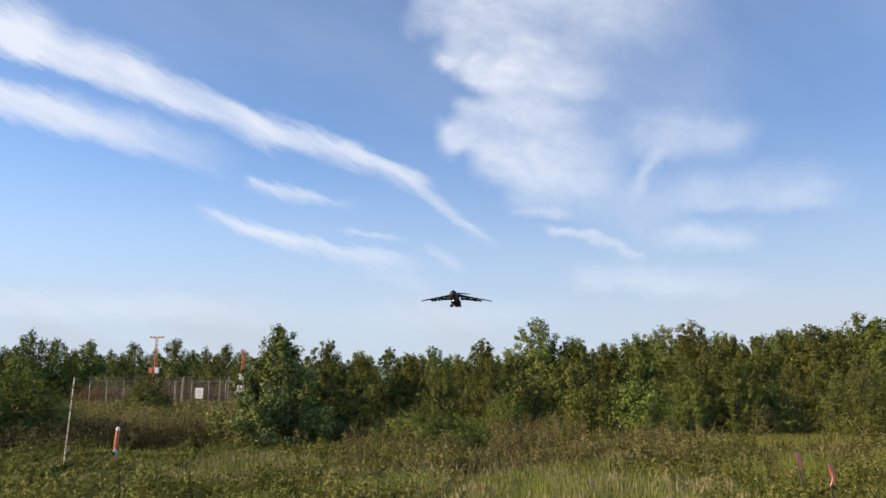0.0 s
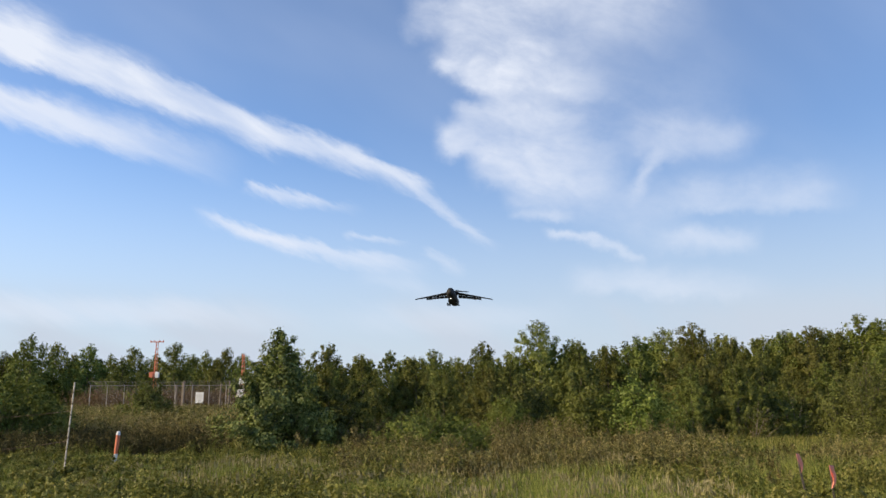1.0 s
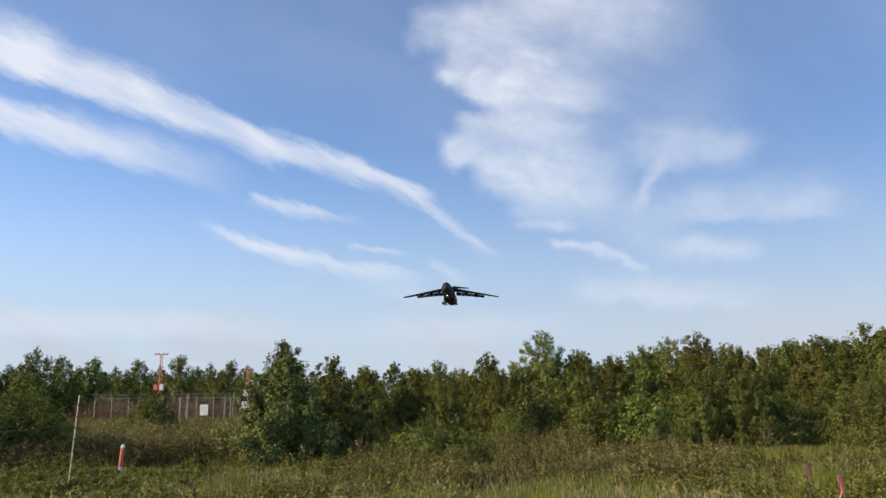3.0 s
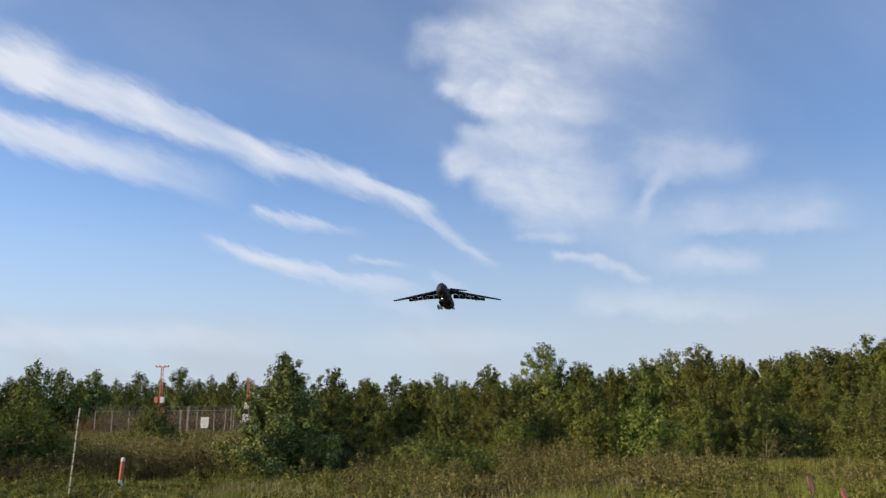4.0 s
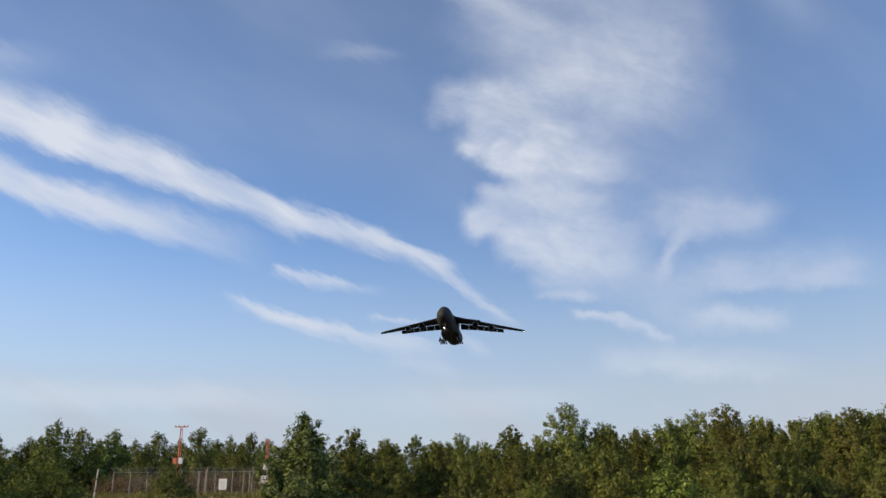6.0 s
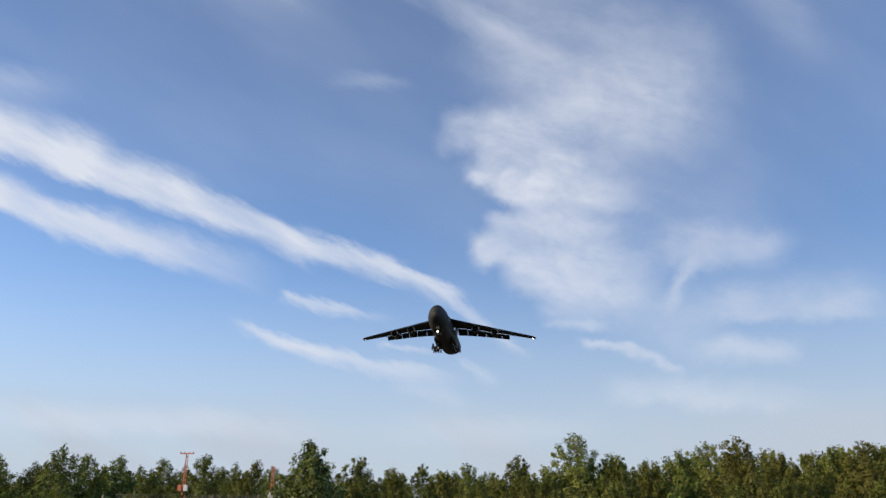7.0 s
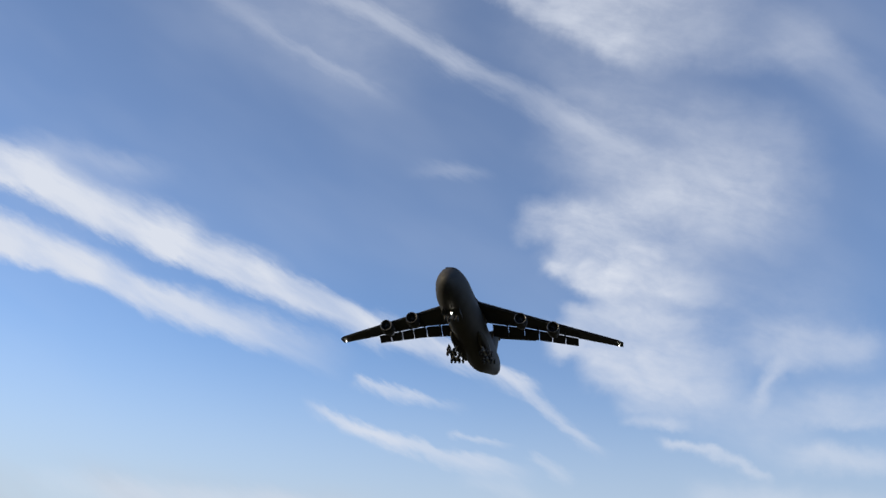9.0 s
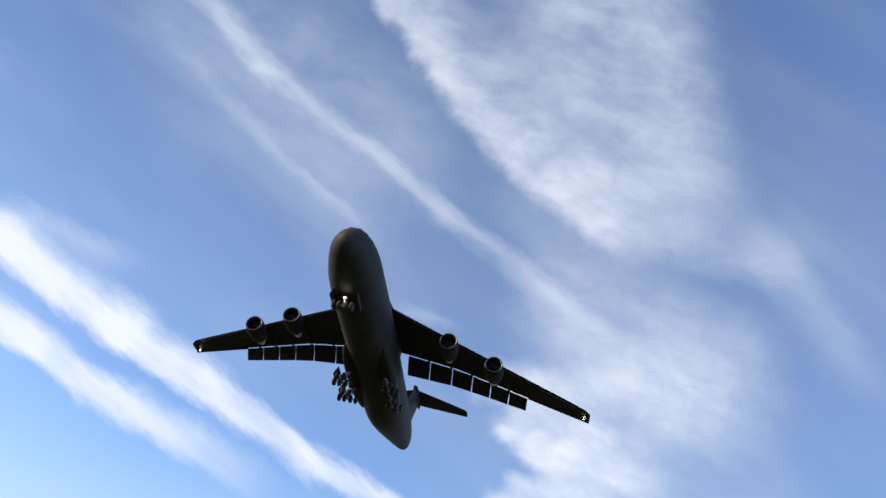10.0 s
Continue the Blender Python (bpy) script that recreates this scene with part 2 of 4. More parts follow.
def foliage(name, stops, through_light=0.17, gloss=0.015, vary=0.30):
    """Leaves or blades: each takes its own colour, part of the light comes through."""
    m = bpy.data.materials.new(name)
    m.use_nodes = True
    n = Nodes(m.node_tree)
    each = n.add("ShaderNodeNewGeometry").outputs["Random Per Island"]
    whole = n.add("ShaderNodeObjectInfo").outputs["Random"]
    at = n.add("ShaderNodeTexCoord").outputs["Object"]
    # uneven leaf tone, which also paints in lit clumps and shaded gaps
    clump = n.noise(at, 1.3, 4)
    twig = n.noise(at, 5.5, 3)
    both = n.math("ADD", n.math("MULTIPLY", n.step(clump, 0.28, 0.72), 0.5), n.math("MULTIPLY", n.step(twig, 0.30, 0.70), 0.5))
    fac = n.math("ADD", n.math("MULTIPLY", each, vary), n.math("MULTIPLY", both, 1 - vary))
    col = n.ramp(fac, stops)
    hue = n.add("ShaderNodeHueSaturation")
    n.join(n.math("MULTIPLY_ADD", whole, 0.034, 0.486), hue.inputs["Hue"])
    n.join(n.math("MULTIPLY_ADD", whole, 0.55, 0.75), hue.inputs["Value"])
    n.join(col, hue.inputs["Color"])
    col = hue.outputs[0]
    d, t, g = n.add("ShaderNodeBsdfDiffuse"), n.add("ShaderNodeBsdfTranslucent"), n.add("ShaderNodeBsdfGlossy")
    n.join(col, d.inputs[0])
    n.join(n.mix(1.0, col, (1.25, 1.2, 0.6), "MULTIPLY"), t.inputs[0])
    g.inputs[0].default_value, g.inputs["Roughness"].default_value = (0.9, 0.9, 0.85, 1), 0.50
    a = n.add("ShaderNodeMixShader")
    a.inputs[0].default_value = through_light
    n.join(d.outputs[0], a.inputs[1])
    n.join(t.outputs[0], a.inputs[2])
    b = n.add("ShaderNodeMixShader")
    b.inputs[0].default_value = gloss
    n.join(a.outputs[0], b.inputs[1])
    n.join(g.outputs[0], b.inputs[2])
    out = n.add("ShaderNodeOutputMaterial")
    n.join(b.outputs[0], out.inputs[0])
    return m


def glow(name, colour, strength):
    m = bpy.data.materials.new(name)
    m.use_nodes = True
    n = Nodes(m.node_tree)
    e = n.add("ShaderNodeEmission")
    e.inputs[0].default_value, e.inputs[1].default_value = (*colour, 1), strength
    out = n.add("ShaderNodeOutputMaterial")
    n.join(e.outputs[0], out.inputs[0])
    return m


M_SOIL = surface("soil", (0.030, 0.029, 0.013), (0.068, 0.062, 0.028), 0.6, 0.95, 0, 0.6, 14)
M_BARK = surface("bark", (0.07, 0.055, 0.04), (0.17, 0.14, 0.11), 5, 0.9, 0, 0.6, 60)
M_STICK = surface("dead wood", (0.14, 0.11, 0.085), (0.28, 0.23, 0.18), 5, 0.9, 0, 0.4, 60)
M_LEAF = foliage("tree leaves", [(0.2, (0.026, 0.034, 0.007)), (0.5, (0.112, 0.134, 0.030)), (0.85, (0.235, 0.248, 0.062))])
M_LEAF_OLIVE = foliage("olive leaves", [(0.2, (0.034, 0.040, 0.008)), (0.5, (0.135, 0.148, 0.034)), (0.85, (0.262, 0.262, 0.066))])
M_LEAF_BRIGHT = foliage("bright leaves", [(0.2, (0.055, 0.070, 0.012)), (0.5, (0.125, 0.150, 0.028)), (0.85, (0.205, 0.220, 0.048))])
M_GRASS = foliage("meadow grass", [(0.15, (0.050, 0.068, 0.012)), (0.5, (0.185, 0.205, 0.042)), (0.85, (0.345, 0.325, 0.100))], 0.2, vary=0.75)
M_DRY = foliage("dry grass", [(0.2, (0.12, 0.085, 0.035)), (0.5, (0.22, 0.165, 0.075)), (0.85, (0.34, 0.27, 0.15))], 0.2, vary=0.6)
M_WEED = foliage("weeds", [(0.15, (0.034, 0.032, 0.010)), (0.5, (0.138, 0.120, 0.040)), (0.85, (0.300, 0.238, 0.105))], 0.15, vary=0.55)
M_HERB = foliage("green herbs", [(0.15, (0.034, 0.042, 0.008)), (0.5, (0.165, 0.185, 0.038)), (0.85, (0.370, 0.350, 0.100))], 0.17, vary=0.55)
M_RUSSET = foliage("dry russet scrub", [(0.2, (0.080, 0.052, 0.030)), (0.5, (0.155, 0.105, 0.062)), (0.85, (0.24, 0.17, 0.10))], 0.2, vary=0.4)
M_OLIVE = foliage("olive-brown leaves", [(0.2, (0.026, 0.027, 0.006)), (0.5, (0.082, 0.082, 0.018)), (0.85, (0.155, 0.148, 0.040))], 0.10)
M_LEAF_DEEP = foliage("deep green leaves", [(0.15, (0.016, 0.026, 0.007)), (0.5, (0.092, 0.112, 0.024)), (0.85, (0.245, 0.258, 0.068))], 0.15, 0.03, 0.40)
# leaf colour darkened to stand for the shaded band before the slope
M_BRAMBLE_SHADED = foliage("bramble leaves, shade in colour", [(0.2, (0.016, 0.017, 0.006)), (0.5, (0.045, 0.045, 0.014)), (0.85, (0.115, 0.098, 0.036))], 0.12, vary=0.4)
M_STRAW = foliage("straw stalks", [(0.2, (0.18, 0.16, 0.07)), (0.5, (0.28, 0.25, 0.12)), (0.85, (0.40, 0.35, 0.20))], 0.2, vary=0.6)
M_POLE = surface("weathered pole paint", (0.36, 0.30, 0.22), (0.70, 0.63, 0.52), 7, 0.7, 0, 0.2, 30)
M_FADED = surface("faded print", (0.50, 0.49, 0.46), (0.62, 0.61, 0.58), 6, 0.6, 0, 0.05, 40)
# lighter grey in truth: shade of the underside is put into the colour
M_PAINT_SHADED = surface("aircraft grey, shade in colour", (0.025, 0.0248, 0.0240), (0.046, 0.0450, 0.0425), 0.35, 0.62, 0.0, 0.02, 5, 0.15)
# darker copy for wings, tail and engines, with more shade in its colour
M_PAINT_DEEP_SHADE = surface("aircraft grey, deeper shade in colour", (0.018, 0.019, 0.020), (0.034, 0.035, 0.036), 0.5, 0.62, 0.0, 0.02, 6, 0.15)
M_STRUT = surface("gear steel", (0.22, 0.22, 0.22), (0.42, 0.41, 0.40), 2.0, 0.45, 0.5, 0.05, 20)
M_LIP = surface("dulled inlet metal", (0.10, 0.098, 0.095), (0.19, 0.185, 0.18), 2.0, 0.5, 0.5, 0.05, 20)
M_TYRE = surface("tyre rubber", (0.018, 0.018, 0.018), (0.032, 0.031, 0.030), 3, 0.85, 0, 0.2, 30)
M_COCKPIT = surface("cockpit glass", (0.015, 0.017, 0.02), (0.025, 0.028, 0.03), 1, 0.12, 0, 0.0, 5)
M_LAMP = glow("landing light", (1.0, 0.93, 0.80), 45)
M_LAMP_TIP = glow("tip light", (1.0, 0.92, 0.78), 90)
M_ORANGE = surface("orange paint", (0.48, 0.13, 0.06), (0.62, 0.20, 0.11), 3, 0.55, 0, 0.1, 30)
M_WHITE = surface("white paint", (0.62, 0.62, 0.60), (0.80, 0.80, 0.78), 3, 0.5, 0, 0.1, 30)
M_GALV = surface("galvanised steel", (0.22, 0.20, 0.17), (0.38, 0.35, 0.31), 2, 0.55, 0.35, 0.05, 30)
M_RUST = surface("rusty wire", (0.07, 0.045, 0.035), (0.14, 0.085, 0.065), 6, 0.8, 0.2, 0.1, 60)
M_PINK = surface("pink flagging", (0.74, 0.23, 0.15), (0.88, 0.34, 0.24), 4, 0.6, 0, 0.1, 40)


# ---------------------------------------------------------------- mesh helpers
def link(name, me, material, parent=None, label=""):
    if material:
        me.materials.append(material)
    ob = new(name, me)
    if parent:
        ob.parent = parent
    return tagged(ob, label)


def part(name, bm, material, parent=None, label="", smooth=True):
    bmesh.ops.recalc_face_normals(bm, faces=bm.faces)
    me = bpy.data.meshes.new(name)
    bm.to_mesh(me)
    bm.free()
    if smooth:
        for f in me.polygons:
            f.use_smooth = True
        me.set_sharp_from_angle(angle=radians(38))
    return link(name, me, material, parent, label)


def raw(name, verts, faces, material, parent=None, label=""):
    me = bpy.data.meshes.new(name)
    me.from_pydata(verts.tolist() if hasattr(verts, "tolist") else verts, [], faces.tolist() if hasattr(faces, "tolist") else faces)
    return link(name, me, material, parent, label)


def ring_loft(bm, rings, closed=True, cap=True):
    """Skins rings of points (each a list of Vectors of one length)."""
    loops = [[bm.verts.new(p) for p in r] for r in rings]
    k = len(loops[0])
    for a, b in zip(loops, loops[1:]):
        for i in range(k if closed else k - 1):
            bm.faces.new((a[i], a[(i + 1) % k], b[(i + 1) % k], b[i]))
    if cap:
        for r in (loops[0], loops[-1]):
            bm.faces.new(r)


def tube(bm, points, radii, k=7):
    """A round limb through the points."""
    rings = []
    for i, p in enumerate(points):
        d = (points[min(i + 1, len(points) - 1)] - points[max(i - 1, 0)]).normalized()
        a = d.orthogonal().normalized()
        b = d.cross(a)
        rings.append([p + radii[i] * (math.cos(t) * a + math.sin(t) * b) for t in (2 * math.pi * j / k for j in range(k))])
    # keep neighbouring rings in step
    for i in range(1, len(rings)):
        best = min(range(k), key=lambda s: (rings[i][s] - rings[i - 1][0]).length)
        rings[i] = rings[i][best:] + rings[i][:best]
    ring_loft(bm, rings)


def box(bm, size, m, bevel=0.0):
    got = bmesh.ops.create_cube(bm, size=1.0, matrix=m @ Matrix.Diagonal((*size, 1)))
    if bevel:
        edges = {e for v in got["verts"] for e in v.link_edges}
        bmesh.ops.bevel(bm, geom=list(edges), offset=bevel, segments=2, affect="EDGES")


def lathe(bm, profile, m, k=24, cap=True):
    """Turns a profile of (radius, height) round the z axis of m."""
    rings = [[m @ Vector((r * math.cos(2 * math.pi * j / k), r * math.sin(2 * math.pi * j / k), h)) for j in range(k)] for r, h in profile]
    ring_loft(bm, rings, cap=cap)


def thing(name, m, label, category, group="", kind=""):
    ob = new(name)
    ob.matrix_basis = m
    return tagged(ob, label, category, group, kind)


# ---------------------------------------------------------------- ground
def rise(x, y):
    """Height of the ground: level field that lifts a little towards the fence, with soft humps."""
    t = min(max((y - 25) / 45, 0), 1)
    t = t * t * (3 - 2 * t)
    near = 1 / (1 + (x * x + y * y) / 14000)
    return (0.25 * t + 0.06 * math.sin(x * 0.31 + 1) * math.sin(y * 0.27) + 0.10 * noise.noise((x * 0.12, y * 0.12, 3))) * near


def ground_sheet():
    near = np.arange(-60, 60.1, 1.0)
    out = np.array([70, 85, 105, 135, 180, 260, 400, 650, 1100, 1900, 3200])
    xs = np.concatenate([-out[::-1], near, out])
    ys = np.concatenate([-out[::-1], np.arange(-60, 120.1, 1.0), 60 + out[1:][out[1:] > 70]])
    ys = np.unique(ys)
    verts = [(x, y, rise(x, y)) for y in ys for x in xs]
    k = len(xs)
    faces = [(j * k + i, j * k + i + 1, (j + 1) * k + i + 1, (j + 1) * k + i) for j in range(len(ys) - 1) for i in range(k - 1)]
    ob = raw("ground", verts, faces, M_SOIL)
    for f in ob.data.polygons:
        f.use_smooth = True
    tagged(ob, "uneven field of soil and low growth under the grass", "ground", kind="structure")


ground_sheet()


# ---------------------------------------------------------------- trees and shrubs
def leaves_mesh(rng, centres, size, facing, loose=0.6, fold=True):
    """Leaves, one at each centre, turned roughly the way they face: kites folded along the midrib, or plain blades."""
    k = len(centres)
    nrm = facing / np.linalg.norm(facing, axis=1)[:, None] + rng.normal(size=(k, 3)) * loose
    nrm /= np.linalg.norm(nrm, axis=1)[:, None]
    d = np.cross(nrm, rng.normal(size=(k, 3)))
    d /= np.linalg.norm(d, axis=1)[:, None]
    w = np.cross(nrm, d)
    s = (size * rng.uniform(0.6, 1.3, k))[:, None]
    base, tip = centres - d * s * 0.5, centres + d * s * 0.5
    mid = centres - d * s * 0.08
    if not fold:
        verts = np.stack([base - w * s * 0.30, base + w * s * 0.34, tip], 1).reshape(-1, 3)
        return verts, np.arange(3 * k).reshape(-1, 3)
    left, right = mid + w * s * 0.34 + nrm * s * 0.08, mid - w * s * 0.34 + nrm * s * 0.08
    verts = np.stack([base, left, tip, right], 1).reshape(-1, 3)
    i = np.arange(k)[:, None] * 4
    faces = np.concatenate([i + [0, 1, 2], i + [0, 2, 3]], 0)
    return verts, faces


def crown_shape(t, peak, power):
    """Half width of a crown at a part t of its height, against its widest."""
    return 0.62 + 0.38 * (t / peak) ** 0.6 if t < peak else 0.03 + 0.97 * max(0.0, (1 - t) / (1 - peak)) ** power


def tree_parts(owner, seed, height, width, count, leaf, material, lowest=0.12, peak=0.42, stems=1, spread=0.16, power=0.85, bark=None, limbs=80, rising=0.75, fold=False):
    """Trunk with rising limbs and a crown of single leaves gathered in clumps along them."""
    rng = np.random.default_rng(seed)
    bm = bmesh.new()
    spots, weight = [], []
    for st in range(stems):
        lean = Vector(rng.normal(0, 0.03 + 0.10 * (stems > 1), 3)) * height
        lean.z = 0
        top = height * (1 if st == 0 else rng.uniform(0.7, 0.95))
        pts = [Vector((0, 0, -0.15)) + lean * (t ** 1.2) + Vector((0, 0, top * t * 0.97)) + Vector((*rng.normal(0, 0.012 * height * t, 2), 0)) for t in np.linspace(0, 1, 8)]
        r0 = 0.017 * height / stems ** 0.5
        tube(bm, pts, [r0 * (1 - 0.9 * i / 7) for i in range(8)])
        many = int(limbs / stems ** 0.5)
        for i in range(many):
            t = lowest + 0.06 + (0.93 - lowest) * (i + rng.uniform(0, 1)) / many
            reach = width / 2 * crown_shape(t, peak, power) * rng.choice([0.5, 0.75, 0.95, 1.0, 1.1])
            low = max(0.02, t - (0.16 + rising * 0.9 * reach / height) * rng.uniform(0.6, 1.2))
            x = low * 7
            a = pts[int(x)].lerp(pts[min(int(x) + 1, 7)], x - int(x))
            axis = pts[int(t * 7)].lerp(pts[min(int(t * 7) + 1, 7)], t * 7 - int(t * 7)) if t < 1 else pts[-1]
            ang = i * 2.4 + rng.uniform(-0.5, 0.5)
            c = axis + Vector((math.cos(ang), math.sin(ang), 0)) * reach
            b = a.lerp(c, 0.55) + Vector((math.cos(ang), math.sin(ang), 0)) * 0.10 * reach
            if i % 2 == 0:
                tube(bm, [a, b, c], [r0 * 0.40 * (1 - 0.7 * t), r0 * 0.22 * (1 - 0.7 * t), 0.005], 4)
            for f in np.linspace(0.40, 1.0, 4):
                p = a.lerp(b, f / 0.55) if f < 0.55 else b.lerp(c, (f - 0.55) / 0.45)
                spots.append(p + Vector(rng.normal(0, 0.05 * reach + 0.015, 3)))
                weight.append((0.35 + f) * (0.15 + reach))
        for f in np.linspace(0.55, 1.0, 14):
            spots.append(pts[-1].lerp(pts[4], (1 - f) * 2.0))
            weight.append(0.05 + 0.05 * width)
    spots, weight = np.array(spots), np.array(weight)
    clumps = len(spots)
    pick = rng.choice(clumps, count, p=weight / weight.sum())
    wide = spread * rng.uniform(0.55, 1.35, clumps) * np.clip(1.30 - 0.9 * spots[:, 2] / height, 0.30, 1.1)
    ball = np.clip(rng.normal(size=(count, 3)), -1.5, 1.5)
    centre = spots[pick] + ball * wide[pick][:, None] * np.array([1, 1, 0.9])
    centre[:, 2] = np.maximum(centre[:, 2], 0.05)
    part("trunk", bm, bark or M_BARK, owner)
    out = centre - np.array([0, 0, 0.35 * height])
    out /= np.linalg.norm(out, axis=1)[:, None]
    own = ball / (np.linalg.norm(ball, axis=1)[:, None] + 1e-6)
    v, f = leaves_mesh(rng, centre, leaf, out * 0.8 + own * 0.8 + np.array([0, 0, 0.30]), 0.42, fold)
    raw("crown", v, f, material, owner)
    return owner


def at(x, y, turn=0.0, size=1.0, tall=1.0):
    return pose(x, y, rise(x, y), 0, 0, turn) @ Matrix.Diagonal((size, size, size * tall, 1))


def grow(name, label, category, group, seed, **shape):
    """A first tree of a kind, at the origin of its own; grove() sets it and its copies out."""
    ob = thing(name, Matrix.Identity(4), label, category, group)
    return tree_parts(ob, seed, **shape)


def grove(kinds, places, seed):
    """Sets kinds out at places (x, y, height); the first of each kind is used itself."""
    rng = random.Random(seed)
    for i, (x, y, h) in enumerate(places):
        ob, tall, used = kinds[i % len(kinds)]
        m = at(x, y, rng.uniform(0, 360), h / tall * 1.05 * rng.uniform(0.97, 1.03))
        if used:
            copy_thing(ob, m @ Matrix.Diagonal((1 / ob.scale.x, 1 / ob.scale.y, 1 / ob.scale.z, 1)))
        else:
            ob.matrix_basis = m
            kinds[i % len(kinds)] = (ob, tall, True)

YOUNG = "young broadleaf tree with dense green leaves at the wood's edge"
THICKET = "trees of the thicket"
big_tree = grow("tree", "bushy young tree with broad green leaves standing in weeds", "tree", "", 11, height=3.8, width=3.3, count=34000, leaf=0.080, material=M_LEAF_DEEP, lowest=0.015, peak=0.24, stems=1, spread=0.145, limbs=90, power=0.80, fold=True)
kinds_mid = [(grow("tree", YOUNG, "tree", THICKET, 20 + i, height=4.2, width=w, count=24000, leaf=0.080, material=mt, lowest=0.03, peak=p, spread=0.125, limbs=72, rising=r, power=0.62), 4.2, False)
             for i, (w, mt, p, r) in enumerate([(2.9, M_LEAF, 0.34, 0.8), (2.9, M_LEAF_OLIVE, 0.45, 1.2), (3.1, M_LEAF_OLIVE, 0.32, 0.8), (2.5, M_LEAF, 0.40, 1.2), (3.0, M_LEAF_OLIVE, 0.42, 0.7)])]
kinds_deep = [(grow("tree", "slender tree deep in the thicket", "tree", "trees deep in the thicket", 30 + i, height=4.2, width=3.1, count=8500, leaf=0.130, material=mt, lowest=0.12, peak=0.40, spread=0.17, limbs=60, rising=1.0, power=0.55), 4.2, False)
              for i, mt in enumerate([M_LEAF, M_LEAF_OLIVE, M_LEAF_OLIVE])]
kinds_low = [(grow("shrub", "rounded shrub with light green leaves in front of the trees", "shrub", "shrubs at the wood's edge", 40 + i, height=2.4, width=2.6, count=10000, leaf=0.092, material=mt, lowest=0.04, peak=0.40, stems=3, spread=0.16, power=0.55, limbs=70), 2.4, False)
             for i, mt in enumerate([M_LEAF_BRIGHT, M_LEAF])]
kinds_far = [(grow("tree", "tall tree of the wood behind the fence", "tree", "trees behind the fence", 50 + i, height=8.0, width=5.6, count=11000, leaf=0.22, material=mt, lowest=0.08, peak=0.36, spread=0.36, power=0.7, limbs=60, rising=0.9), 8.0, False)
             for i, mt in enumerate([M_LEAF, M_LEAF_OLIVE, M_LEAF])]
kinds_oak = [(grow("tree", "large bright green tree that stands over the thicket", "tree", "large trees", 60, height=6.2, width=5.5, count=15000, leaf=0.15, material=M_LEAF_BRIGHT, lowest=0.15, peak=0.62, spread=0.24, power=0.5, limbs=46, rising=0.6), 6.2, False)]
kinds_olive = [(grow("shrub", "tall feathery olive shrub leaning over the grass", "shrub", "olive shrubs", 70, height=3.1, width=2.9, count=30000, leaf=0.060, material=M_OLIVE, lowest=0.01, peak=0.40, stems=4, spread=0.15, power=0.5, limbs=130, rising=1.4), 3.1, False)]
kinds_fern = [(grow("shrub", "low spreading shrub with feathery bright green fronds", "shrub", "spreading shrubs", 75, height=1.3, width=3.0, count=13000, leaf=0.058, material=M_LEAF_BRIGHT, lowest=0.05, peak=0.40, stems=5, spread=0.08, power=0.45, limbs=80, rising=0.5), 1.3, False)]

kinds_bare = [(grow("sapling", "half-bare sapling with pale stems and few leaves", "sapling", "saplings", 80, height=1.9, width=1.7, count=420, leaf=0.07, material=M_LEAF_BRIGHT, lowest=0.25, peak=0.6, stems=3, spread=0.10, bark=M_STICK, limbs=44, fold=True), 1.9, False)]
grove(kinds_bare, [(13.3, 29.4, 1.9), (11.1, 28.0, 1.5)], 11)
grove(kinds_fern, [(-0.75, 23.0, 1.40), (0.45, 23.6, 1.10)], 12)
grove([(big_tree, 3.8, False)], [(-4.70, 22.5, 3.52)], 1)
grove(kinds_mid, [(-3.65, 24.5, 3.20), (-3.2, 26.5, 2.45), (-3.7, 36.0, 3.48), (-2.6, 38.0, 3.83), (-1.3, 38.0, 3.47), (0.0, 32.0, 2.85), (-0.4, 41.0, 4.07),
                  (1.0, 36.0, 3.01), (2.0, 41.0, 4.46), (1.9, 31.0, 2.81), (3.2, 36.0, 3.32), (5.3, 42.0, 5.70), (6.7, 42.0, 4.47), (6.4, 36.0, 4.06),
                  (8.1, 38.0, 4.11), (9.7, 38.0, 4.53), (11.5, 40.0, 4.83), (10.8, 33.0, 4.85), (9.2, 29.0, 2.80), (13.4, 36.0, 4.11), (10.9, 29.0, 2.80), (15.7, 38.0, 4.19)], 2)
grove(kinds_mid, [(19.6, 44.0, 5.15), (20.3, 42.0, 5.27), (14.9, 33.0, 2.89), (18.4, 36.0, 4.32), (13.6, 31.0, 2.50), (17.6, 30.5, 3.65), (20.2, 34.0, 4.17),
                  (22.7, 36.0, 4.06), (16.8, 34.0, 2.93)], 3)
# the shrubs 3.6 and 3.9 high are unseen, added to shade the left bushes
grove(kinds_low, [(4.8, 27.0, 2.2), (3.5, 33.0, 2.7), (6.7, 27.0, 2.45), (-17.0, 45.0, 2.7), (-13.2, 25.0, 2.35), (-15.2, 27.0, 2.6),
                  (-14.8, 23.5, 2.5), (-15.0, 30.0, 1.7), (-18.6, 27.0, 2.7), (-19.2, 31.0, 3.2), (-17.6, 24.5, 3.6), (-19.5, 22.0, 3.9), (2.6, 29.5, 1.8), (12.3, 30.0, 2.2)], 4)
